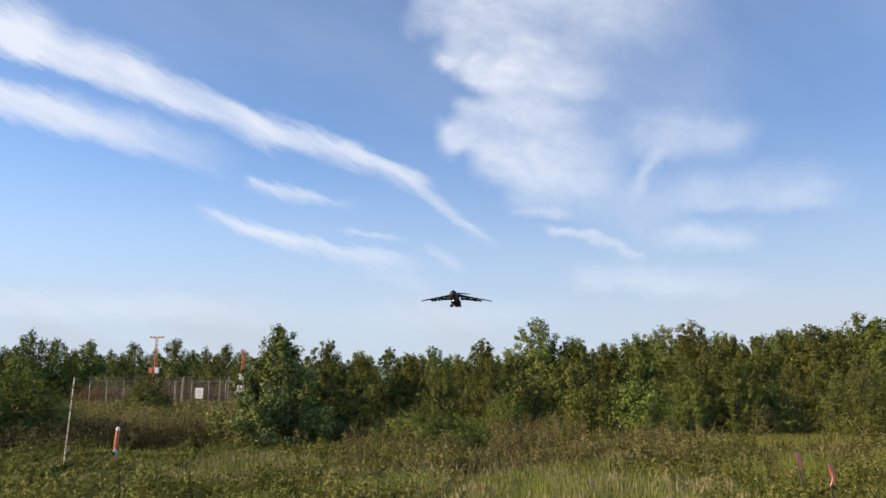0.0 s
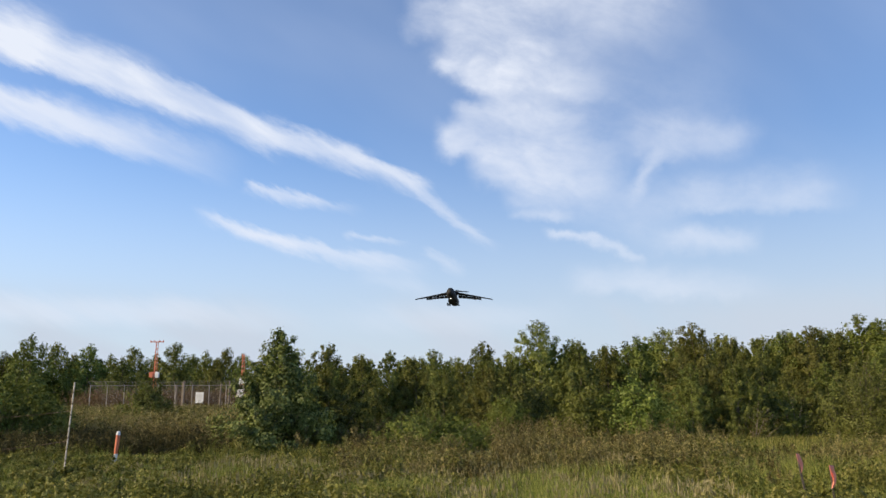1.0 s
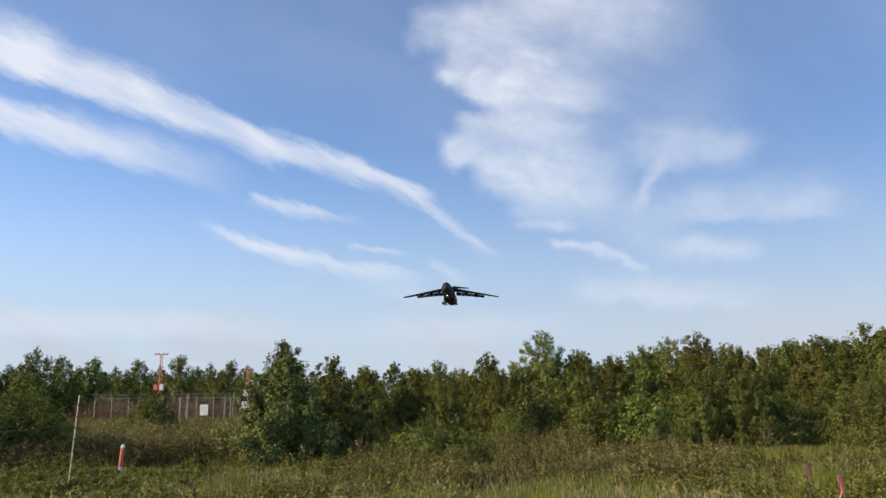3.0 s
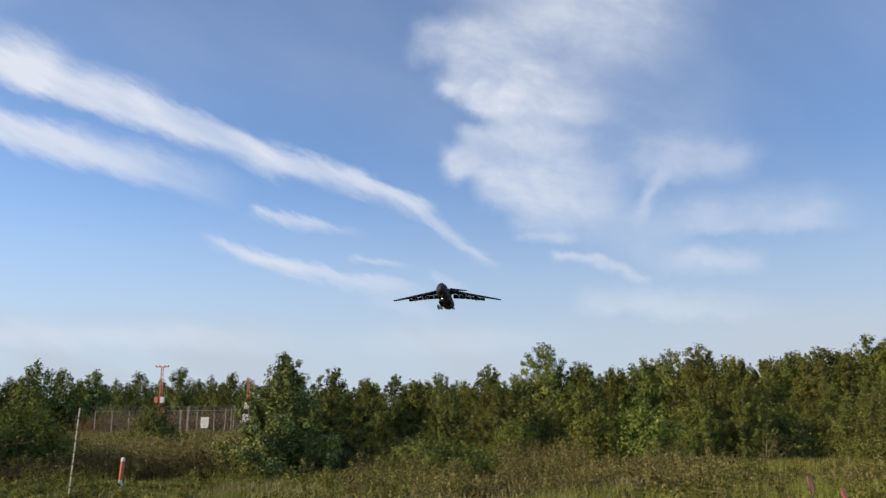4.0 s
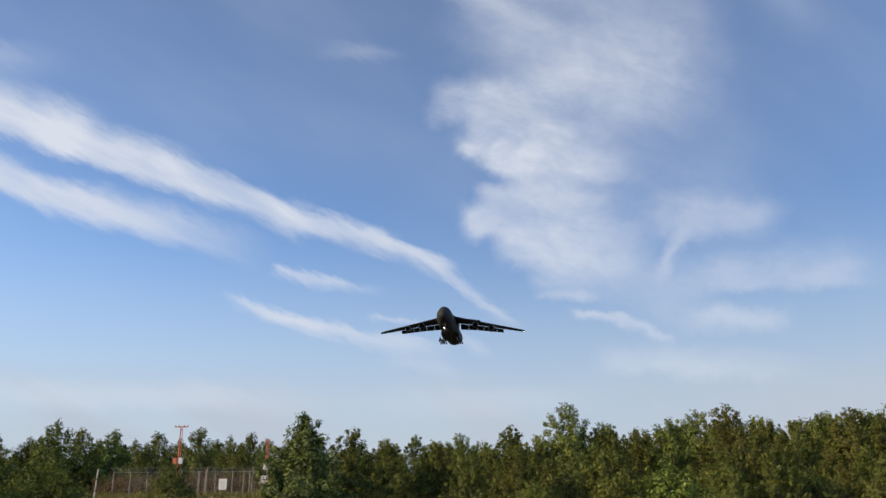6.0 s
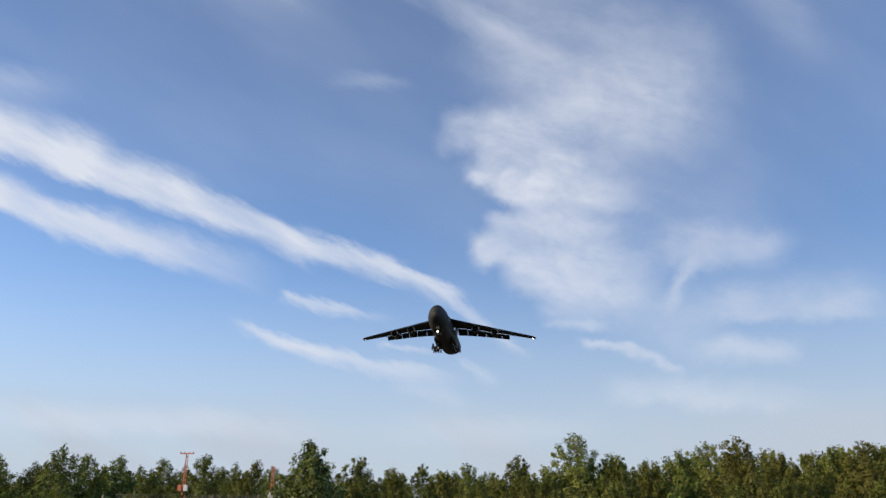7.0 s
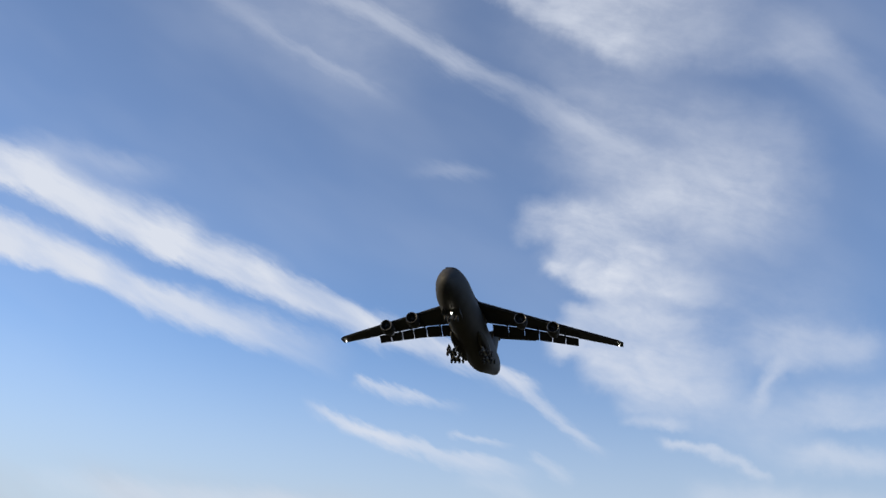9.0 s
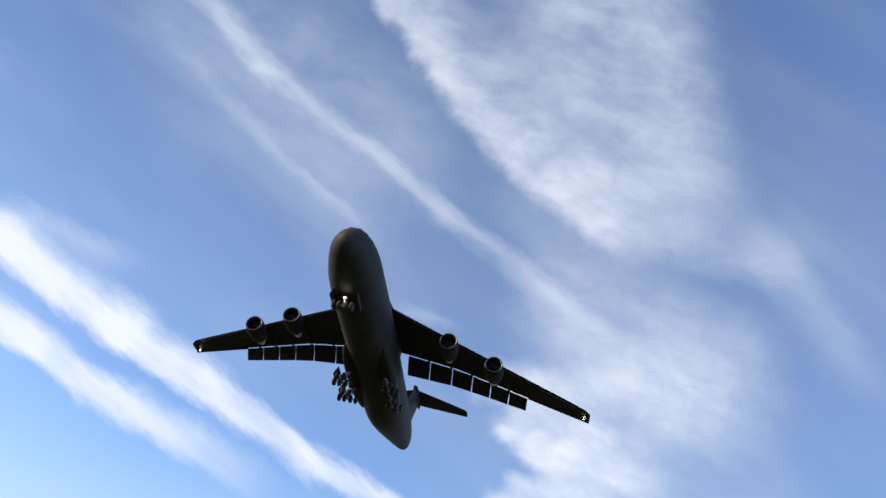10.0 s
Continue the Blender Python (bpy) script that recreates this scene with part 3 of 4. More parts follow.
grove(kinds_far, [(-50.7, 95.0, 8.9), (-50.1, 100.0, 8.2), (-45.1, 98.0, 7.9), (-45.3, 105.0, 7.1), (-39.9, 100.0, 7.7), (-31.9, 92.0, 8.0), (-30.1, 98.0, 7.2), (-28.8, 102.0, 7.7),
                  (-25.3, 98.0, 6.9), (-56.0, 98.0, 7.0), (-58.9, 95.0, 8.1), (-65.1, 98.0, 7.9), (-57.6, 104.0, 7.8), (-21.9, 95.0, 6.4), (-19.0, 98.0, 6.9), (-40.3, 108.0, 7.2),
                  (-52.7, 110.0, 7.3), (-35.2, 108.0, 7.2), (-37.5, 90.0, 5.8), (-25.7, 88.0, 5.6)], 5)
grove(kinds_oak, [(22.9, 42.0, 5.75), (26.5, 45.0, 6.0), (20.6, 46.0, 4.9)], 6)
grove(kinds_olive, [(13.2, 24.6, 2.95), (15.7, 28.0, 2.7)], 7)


def thicket_depth():
    """Further rows that close the wood behind its edge."""
    rng = random.Random(8)
    rows = []
    for d, step in ((45.0, 1.9), (50.0, 2.3), (58.0, 3.0)):
        x = -0.145 * d
        while x < 0.72 * d:
            edge = 1.6 + d * (0.046 + 0.062 * max(0.0, x / d))
            rows.append((x + rng.uniform(-0.6, 0.6), d + rng.uniform(-1.5, 1.5), edge * rng.uniform(0.93, 1.07)))
            x += step
    grove(kinds_deep, rows, 9)
    far = []
    x = -70.0
    while x < -12:
        far.append((x, rng.uniform(112, 118), rng.uniform(5.6, 7.2)))
        x += 3.6
    grove(kinds_far, far, 10)


thicket_depth()


# ---------------------------------------------------------------- grass and weeds
def blades(name, label, category, seed, count, place, height, width, material, lean=0.35, seeded=False):
    """A stand of bent blades; place(rng) gives x, y and a factor for the height, or None where nothing grows."""
    rng = np.random.default_rng(seed)
    pos, ang = [], []
    while len(pos) < count:
        p = place(rng)
        if not p:
            continue
        for j in range(int(rng.integers(12, 34))):
            a, r = rng.uniform(0, 2 * np.pi), 0.12 * rng.uniform() ** 0.7
            x, y = p[0] + r * np.cos(a), p[1] + r * np.sin(a)
            pos.append((x, y, rise(p[0], p[1]) - 0.03, p[2]))
            ang.append(a + rng.normal() * 0.5)
    pos, ang = np.array(pos), np.array(ang)
    k = len(pos)
    h = height * pos[:, 3] * rng.uniform(0.5, 1.2, k)
    way = np.stack([np.cos(ang), np.sin(ang), np.zeros(k)], 1)
    side = np.stack([-np.sin(ang), np.cos(ang), np.zeros(k)], 1) * (width * rng.uniform(0.6, 1.4, k))[:, None] / 2
    up = np.array([0, 0, 1.0])
    bend = (lean * rng.uniform(0.1, 1.3, k) * h)[:, None]
    root = pos[:, :3]
    mid = root + up * (h * 0.6)[:, None] + way * bend * 0.35
    tip = root + up * h[:, None] + way * bend
    if seeded:
        # a thin stem, and a loose head of three grains at its end
        grain = side * 2.6
        neck = tip - (tip - mid) * 0.34
        verts = np.stack([root - side, root + side, tip, neck - grain, neck + grain, tip, neck, neck + way * 0.03, tip + up * 0.03], 1).reshape(-1, 3)
        faces = np.arange(9 * k).reshape(-1, 3)
    else:
        verts = np.stack([root - side, root + side, tip], 1).reshape(-1, 3)
        faces = np.arange(3 * k).reshape(-1, 3)
    return tagged(raw(name, verts, faces, material), label, category, kind="stuff")


def weeds(name, label, category, seed, clumps, place, size, per, leaf, material, wide=1.0):
    """Bushy clumps: many stems fanning out from one foot, small leaves along their upper parts, as one tangle."""
    rng = np.random.default_rng(seed)
    centre, face, stem_v, stem_f = [], [], [], []
    stems = 12
    n_done = 0
    while n_done < clumps:
        p = place(rng)
        if not p:
            continue
        n_done += 1
        x, y, k = p
        h, w = size * k * rng.uniform(0.6, 1.25), size * k * rng.uniform(0.40, 0.75) * wide
        g = rise(x, y)
        for s in range(stems):
            a, q = rng.uniform(0, 2 * np.pi), rng.uniform(0.05, 1.0) ** 0.6
            foot = np.array([x + 0.2 * w * np.cos(a) * q, y + 0.2 * w * np.sin(a) * q, g - 0.03])
            top = np.array([x + w * np.cos(a) * q, y + w * np.sin(a) * q, g + h * rng.uniform(0.75, 1.15) * (1 - 0.45 * q * q)])
            b = len(stem_v)
            stem_v += [foot + [0.006, 0, 0], foot - [0.006, 0, 0], top]
            stem_f.append((b, b + 1, b + 2))
            f = rng.beta(2.4, 1.0, per // stems)[:, None]
            face.append(np.tile([0.9 * np.cos(a) * q, 0.9 * np.sin(a) * q, 0.48], (per // stems, 1)))
            centre.append(foot + (top - foot) * f + rng.normal(size=(per // stems, 3)) * (0.03 + 0.05 * w) * (1.25 - f))
    centre = np.concatenate(centre)
    v, f = leaves_mesh(rng, centre, leaf, np.concatenate(face), 0.5, False)
    sv, sf = np.array(stem_v), np.array(stem_f) + len(v)
    return tagged(raw(name, np.concatenate([v, sv]), np.concatenate([f, sf]), material), label, category, kind="stuff")


def patch(x, y, s, seed):
    return noise.noise((x * s, y * s, seed))


def fan(lo, hi, half=0.66, power=1.0):
    """Random places in the wedge of field ahead, between two distances."""
    def pick(rng):
        y = lo + (hi - lo) * rng.uniform() ** power
        return (rng.uniform(-half, half) * y, y)
    return pick


def open_patch(x, y):
    """Short growth round the pole and the marker post."""
    return 0.35 if -12.5 < x < -4.5 and 11.5 < y < 20.5 else 1.0


def meadow(rng, pick=fan(9.5, 21.0)):
    x, y = pick(rng)
    k = max(0.35, 0.8 + 0.7 * patch(x, y, 0.8, 1) + 0.5 * patch(x, y, 0.3, 21))
    if y > 15.5 + 1.5 * patch(x, y, 0.2, 2) + (2.5 if x < -3.5 else 0) and rng.uniform() < 0.75:
        return None
    return x, y, k * open_patch(x, y)


def stalks(rng, pick=fan(8.0, 17.5)):
    x, y = pick(rng)
    if patch(x, y, 0.25, 5) < -0.05:
        return None
    return x, y, (0.8 + 0.4 * patch(x, y, 0.4, 3)) * open_patch(x, y)


def clearing(x, y):
    """Bare ground before the spreading shrubs."""
    return abs(x + 0.1) < 1.5 and 19.0 < y < 23.5


def scrub(rng, pick=fan(13.5, 36.0)):
    x, y = pick(rng)
    if x < -2.5 and y < 21 or clearing(x, y):
        return None
    if x > 0.31 * y and y > 19 and rng.uniform() < 0.96:
        return None
    return x, y, max(0.35, 0.85 + 0.9 * patch(x, y, 0.45, 7)) * (0.5 if x > 0.34 * y and y < 24 else min(1.0, 0.3 + 0.2 * (y - 13.5)))


def mound(rng):
    y = rng.uniform(28, 66)
    return rng.uniform(-0.50, -0.20) * y, y, rng.uniform(0.8, 1.3)


def herbs(rng, pick=fan(9.5, 22.0)):
    x, y = pick(rng)
    if patch(x, y, 0.3, 11) < (0.0 if x > -3 else -0.3):
        return None
    return x, y, max(0.4, 0.85 + 0.8 * patch(x, y, 0.6, 12)) * open_patch(x, y)


def strip(rng):
    y = rng.uniform(21, 31)
    return rng.uniform(0.37, 0.66) * y, y, rng.uniform(0.7, 1.2)


blades("tall_grass", "tall green meadow grass turning yellow at the tips", "grass", 101, 180000, meadow, 0.36, 0.013, M_GRASS, 0.55)
def short(rng):
    return rng.uniform(-13.5, -4.0), rng.uniform(10.5, 21.0), rng.uniform(0.7, 1.2)


blades("short_grass", "short green grass round the pole and marker post", "grass", 109, 36000, short, 0.16, 0.012, M_GRASS, 0.8)
def verge(rng):
    return rng.uniform(-11, 11), rng.uniform(-6, 9), rng.uniform(0.7, 1.2)


blades("verge_grass", "trodden short grass where the field begins", "grass", 110, 40000, verge, 0.14, 0.012, M_GRASS, 0.8)
blades("dry_grass", "straw-coloured dry grass stalks with seed heads among the weeds", "grass", 102, 9000, stalks, 0.44, 0.005, M_STRAW, 0.28, True)
weeds("brown_weeds", "brownish waist-high weeds along the edge of the wood", "weeds", 103, 620, scrub, 0.85, 480, 0.040, M_WEED, 1.5)
def thick(rng, pick=fan(14.6, 21.5)):
    x, y = pick(rng)
    if x < -2.0 or clearing(x, y) or (x > 0.30 * y and y > 18.5) or patch(x, y, 0.35, 17) < -0.22:
        return None
    return x, y, max(0.5, 0.9 + 0.7 * patch(x, y, 0.5, 18)) * min(1.0, 0.55 + 0.15 * (y - 14.6))


weeds("bushy_weeds", "bushy olive-brown weeds standing in the meadow", "weeds", 112, 330, thick, 0.80, 456, 0.038, M_WEED, 1.5)
weeds("low_weeds", "knee-high brown and green weeds between the bushes", "weeds", 108, 1100, scrub, 0.42, 96, 0.038, M_WEED, 1.2)
weeds("mound_scrub", "low brown scrub on the slope before the fence", "weeds", 104, 900, mound, 0.75, 108, 0.085, M_WEED, 1.2)
# where the shaded band lies; brambles painted dark are added to show it
def hollow(rng):
    y = rng.uniform(20.8, 27.5)
    return rng.uniform(-0.60, -0.25) * y, y, rng.uniform(0.6, 1.2)


weeds("brambles", "low brambles before the slope, coloured dark for the band of shade there", "weeds", 113, 420, hollow, 0.62, 144, 0.050, M_BRAMBLE_SHADED, 1.3)
weeds("green_herbs", "patches of leafy green herbs in the grass", "weeds", 105, 1700, herbs, 0.50, 120, 0.050, M_HERB, 1.1)
def behind(rng):
    return rng.uniform(-36, -15), rng.uniform(73, 84), rng.uniform(0.7, 1.2)


weeds("dry_thicket", "reddish-brown dry scrub behind the fence", "weeds", 111, 420, behind, 2.3, 180, 0.12, M_RUSSET, 1.0)
blades("grass_strip", "sunlit yellow-green grass strip at the foot of the trees", "grass", 106, 20000, strip, 0.26, 0.02, M_GRASS)
blades("mound_grass", "dry grass on the slope before the fence", "grass", 107, 14000, mound, 0.7, 0.03, M_DRY)


# ---------------------------------------------------------------- fence, masts, posts
def fence_post(parent, x, height=2.45):
    bm = bmesh.new()
    tube(bm, [Vector((x, 0, -0.2)), Vector((x, 0, height))], [0.04, 0.04], 8)
    post = part("post", bm, M_GALV, parent)
    bm = bmesh.new()
    tube(bm, [Vector((x, 0, height)), Vector((x - 0.12, -0.30, height + 0.32))], [0.022, 0.018], 6)
    part("barbed_wire_arm", bm, M_GALV, post)


def chain_link_fence():
    x0, x1, y = -31.8, -16.5, 70.0
    f = thing("chain_link_fence", pose(x0, y, rise(-25, y)), "grey chain-link airfield fence with angled barbed-wire arms", "fence")
    length = x1 - x0
    for i in range(11):
        fence_post(f, i * 1.53)
    for name, z in (("top_rail", 2.40), ("bottom_rail", 0.12)):
        bm = bmesh.new()
        tube(bm, [Vector((0, 0, z)), Vector((length, 0, z))], [0.025, 0.025], 6)
        part(name, bm, M_GALV, f)
    for k in range(3):
        bm = bmesh.new()
        q = 0.3 + 0.35 * k
        tube(bm, [Vector((-0.12 * q, -0.30 * q, 2.45 + 0.32 * q)), Vector((length - 0.12 * q, -0.30 * q, 2.45 + 0.32 * q))], [0.008, 0.008], 4)
        part("barbed_wire", bm, M_GALV, f)
    bm = bmesh.new()
    step = 0.16
    for s in (1, -1):
        for i in range(int((length + 2.3) / step)):
            a = i * step - (0 if s < 0 else 2.3)
            pts = [(a, 0.12), (a + 2.28, 2.40)] if s > 0 else [(a, 0.12), (a - 2.28, 2.40)]
            (xa, za), (xb, zb) = pts
            if min(xa, xb) < 0 or max(xa, xb) > length:
                continue
            tube(bm, [Vector((xa, 0.01 * s, za)), Vector((xb, 0.01 * s, zb))], [0.0035, 0.0035], 3)
    part("wire_mesh", bm, M_GALV, f, smooth=False)


def board_sign(x, y, z, w, h, label, post_h=0.0):
    ob = thing("warning_sign", pose(x, y, z), label, "sign")
    bm = bmesh.new()
    box(bm, (w, 0.02, h), pose(0, 0, 0), 0.004)
    part("panel", bm, M_WHITE, ob, smooth=False)
    for k, (ww, zz) in enumerate(((0.66, 0.22), (0.5, 0.05), (0.6, -0.12), (0.4, -0.26))):
        bm = bmesh.new()
        box(bm, (w * ww, 0.006, h * 0.055), pose(0, -0.014, h * zz))
        part("text_bar", bm, M_FADED, ob, smooth=False)
    return ob


def light_mast(x, y, height, label, bar):
    """Frangible approach mast: lattice of three legs, cross-bar with lamps on top, equipment box."""
    ob = thing("approach_light_mast", pose(x, y, rise(x, y)), label, "mast")
    legs = [Vector((0.16 * math.cos(a), 0.16 * math.sin(a), 0)) for a in (0.5, 2.6, 4.7)]
    for p in legs:
        bm = bmesh.new()
        tube(bm, [p * 1.2 + Vector((0, 0, -0.1)), p * 0.75 + Vector((0, 0, height))], [0.035, 0.03], 6)
        part("leg", bm, M_ORANGE, ob)
    bm = bmesh.new()
    k = int(height / 0.45)
    for i in range(k):
        for j in range(3):
            a, b = legs[j], legs[(j + 1) % 3]
            tube(bm, [a + Vector((0, 0, i * height / k)), b + Vector((0, 0, (i + 1) * height / k))], [0.014, 0.014], 4)
    part("lattice", bm, M_ORANGE, ob)
    if bar:
        bm = bmesh.new()
        box(bm, (bar, 0.10, 0.09), pose(0, 0, height + 0.04), 0.01)
        cross = part("cross_bar", bm, M_ORANGE, ob)
        for q in (-0.48, -0.2, 0.2, 0.48):
            bm = bmesh.new()
            lathe(bm, [(0.02, 0), (0.06, 0.02), (0.08, 0.09), (0.06, 0.10)], pose(q * bar, 0, height + 0.08), 12)
            part("lamp", bm, M_ORANGE, cross)
        for sx in (-0.28, 0.28):
            bm = bmesh.new()
            box(bm, (0.36, 0.3, 0.55), pose(sx, -0.2, height * 0.53), 0.02)
            part("equipment_box", bm, M_ORANGE if sx < 0 else M_WHITE, ob)
    return ob


chain_link_fence()
light_mast(-28.3, 76.0, 6.75, "red-orange approach light mast with a cross-bar of lamps", 1.3)
slim = light_mast(-19.7, 76.0, 5.5, "slim red-orange mast with two white boards fixed to it", 0)
for bx, bz, bw, bh in ((0.12, 2.85, 0.75, 0.60), (-0.08, 1.70, 0.75, 0.80)):
    mesh = bmesh.new()
    box(mesh, (bw, 0.03, bh), pose(bx, -0.22, bz), 0.005)
    part("sign_board", mesh, M_WHITE, slim, "plain white board")
board_sign(-21.9, 69.9, 1.50, 0.72, 0.95, "white warning sign with small writing on the fence")


def wooden_post(x, y, h):
    ob = thing("wooden_post", pose(x, y, rise(x, y), 0, 1.5, 20), "weathered brown wooden post beside the fence", "post", "wooden posts")
    bm = bmesh.new()
    tube(bm, [Vector((0, 0, -0.2)), Vector((0.02, 0, h * 0.5)), Vector((0, 0.01, h)), Vector((0, 0.01, h + 0.03))], [0.08, 0.075, 0.07, 0.04], 10)
    part("shaft", bm, M_STICK, ob)


for px, py, ph in ((-18.8, 68.0, 2.75), (-19.6, 68.2, 2.5), (-22.6, 67.5, 2.7), (-23.0, 68.4, 2.6), (-23.4, 68.0, 2.3)):
    wooden_post(px, py, ph)


def banded_pole():
    """Thin leaning white pole with dark bands."""
    ob = thing("banded_pole", pose(-7.63, 15.9, rise(-7.63, 15.9) - 0.17, 0, 2.2, 0), "thin leaning white pole with dark bands and a wire tied on", "pole")
    z, i = -0.2, 0
    while z < 2.0:
        step = 0.19 if i % 2 == 0 else 0.035
        bm = bmesh.new()
        lathe(bm, [(0.012, z), (0.0145, z + 0.004), (0.0145, z + step - 0.004), (0.012, z + step)], Matrix.Identity(4), 10)
        part("band" if i % 2 else "shaft", bm, M_STICK if i % 2 else M_POLE, ob, "dark weathered band" if i % 2 else "")
        z += step
        i += 1


def marker_post():
    ob = thing("marker_post", pose(-7.92, 19.0, rise(-7.92, 19) - 0.24, 1, 4, 0), "round orange marker post with a white cap and foot", "marker")
    for name, prof, mt in (("foot", [(0.046, -0.1), (0.046, 0.42)], M_WHITE), ("shaft", [(0.046, 0.421), (0.046, 0.86)], M_ORANGE),
                           ("cap", [(0.048, 0.861), (0.048, 0.90), (0.040, 0.93), (0.03, 0.945), (0.005, 0.95)], M_WHITE)):
        bm = bmesh.new()
        lathe(bm, prof, Matrix.Identity(4), 16)
        part(name, bm, mt, ob)


def loose_wire():
    ob = thing("loose_wire", pose(0, 0, 0), "sagging rusty wire running from the pole through the weeds", "wire")
    for k, (z0, z1) in enumerate(((0.72, 0.66), (1.32, 1.45))):
        bm = bmesh.new()
        pts = [Vector((-7.63 + 0.06 * k - 5.5 * t, 15.9 + 1.2 * t, z0 + (z1 - z0) * t - 0.22 * math.sin(math.pi * t))) for t in np.linspace(0, 1, 14)]
        tube(bm, pts, [0.004] * 14, 5)
        part("strand", bm, M_RUST, ob)


def flag_stake(x, y, h, tilt, wrap):
    ob = thing("survey_stake", pose(x, y, rise(x, y), 4, tilt, 15), "survey stake with bright pink flagging in the grass", "stake", "survey stakes")
    bm = bmesh.new()
    box(bm, (0.03, 0.015, h + 0.1), pose(0, 0, h / 2 - 0.05), 0.003)
    part("stake", bm, M_BARK, ob)
    for k in range(wrap):
        bm = bmesh.new()
        rows = []
        for i in range(7):
            t = i / 6
            sway = 0.05 * math.sin(3 * t + k) * t
            w = 0.024 + 0.014 * math.sin(4 * t + 2 * k)
            a, b = Vector((-w + sway, -0.02 - 0.03 * k * t, h - t * 0.26)), Vector((w + sway, -0.015 + 0.02 * t, h - t * 0.26 - 0.01))
            rows.append([a, b, b + Vector((0, 0.004, 0)), a + Vector((0, 0.004, 0))])
        ring_loft(bm, rows)
        part("flagging", bm, M_PINK, ob)


banded_pole()
marker_post()
loose_wire()
flag_stake(4.66, 9.5, 0.76, -6, 2)
flag_stake(5.02, 11.0, 0.82, -12, 1)


# ---------------------------------------------------------------- aircraft (x to its right wing, y ahead, z up, nose at the origin)
def section(s, half, top, low, k=40):
    """Cross-section of the hull: a full, slightly squared oval."""
    zc, hz = (top + low) / 2, (top - low) / 2
    out = []
    for j in range(k):
        a = 2 * math.pi * j / k
        ca, sa = math.cos(a), math.sin(a)
        lobe = 1 - 0.20 * max(sa, 0.0) ** 1.3 * (1.0 if s < 9 else max(0.35, 1 - (s - 9) / 14))
        out.append(Vector((half * lobe * math.copysign(abs(ca) ** 0.90, ca), -s, zc + hz * math.copysign(abs(sa) ** 0.92, sa))))
    return out


HULL = [(0.0, 0.08, -0.45, -0.65), (0.25, 0.80, 0.25, -1.35), (0.8, 1.35, 1.10, -1.95), (1.8, 2.00, 2.10, -2.60), (3.2, 2.60, 3.25, -3.15), (5.2, 3.10, 4.05, -3.65),
        (8.0, 3.52, 4.38, -4.02), (12.0, 3.60, 4.40, -4.20), (20.0, 3.60, 4.45, -4.25), (30.0, 3.60, 4.45, -4.25), (42.0, 3.60, 4.40, -4.20), (46.0, 3.56, 4.40, -4.00),
        (50.0, 3.40, 4.40, -3.25), (54.0, 3.25, 4.38, -2.15), (58.0, 2.90, 4.32, -1.00), (62.0, 2.40, 4.22, 0.15), (65.5, 1.75, 4.05, 1.10), (67.8, 1.1, 3.75, 1.75), (69.0, 0.5, 3.3, 2.25), (69.3, 0.10, 2.95, 2.6)]


def smooth_hull():
    """The hull stations, filled in by a smooth curve."""
    src = np.array(HULL)
    out = []
    for i in range(len(src) - 1):
        p0, p1, p2, p3 = src[max(i - 1, 0)], src[i], src[i + 1], src[min(i + 2, len(src) - 1)]
        for t in (0.0, 0.34, 0.67):
            if i == 0 and t:
                continue
            m1 = (p2 - p0) / max(p2[0] - p0[0], 1e-6) * (p2[0] - p1[0])
            m2 = (p3 - p1) / max(p3[0] - p1[0], 1e-6) * (p2[0] - p1[0])
            h = (2 * t ** 3 - 3 * t ** 2 + 1) * p1 + (t ** 3 - 2 * t ** 2 + t) * m1 + (3 * t ** 2 - 2 * t ** 3) * p2 + (t ** 3 - t ** 2) * m2
            h[0] = p1[0] + t * (p2[0] - p1[0])
            out.append(h)
    out.append(src[-1])
    return out


def foil(lead, chord, x, z, thick, drop=0.0, k=9):
    """Wing section in the y-z plane at x; lead: station of the leading edge; drop: lowering of the trailing edge."""
    up, low = [], []
    for i in range(k):
        c = (1 - math.cos(math.pi * i / (k - 1))) / 2
        t = 5 * thick * chord * (0.2969 * c ** 0.5 - 0.126 * c - 0.3516 * c * c + 0.2843 * c ** 3 - 0.1015 * c ** 4)
        camber = 0.02 * chord * math.sin(math.pi * c)
        zc = z + camber - drop * c * c
        up.append(Vector((x, -(lead + chord * c), zc + t)))
        low.append(Vector((x, -(lead + chord * c), zc - t * 0.8 - 0.012)))
    return up + low[::-1]


def wing_lead(x):
    return 21.5 + (abs(x) - 3.3) * 0.496


def wing_trail(x):
    a = abs(x)
    return 33.9 + (a - 3.3) * 0.06 if a < 12.5 else 34.45 + (a - 12.5) * 0.281


def wing_z(x):
    return 3.35 - (abs(x) - 3.3) * 0.0945


FLAPS = [(4.3, 7.9), (8.05, 11.6), (11.75, 14.9), (15.05, 17.9), (18.05, 20.9), (21.05, 23.9)]


def lamp_hood(lamp, m, r):
    """Open can behind and round a lamp, so that it shines ahead."""
    bm = bmesh.new()
    lathe(bm, [(r + 0.012, -0.16), (r + 0.012, 0.16), (0.05, 0.22), (0.04, 0.20), (r, 0.15), (r, -0.16), (r + 0.012, -0.16)], m, 14, cap=False)
    part("lamp_hood", bm, M_STRUT, lamp)


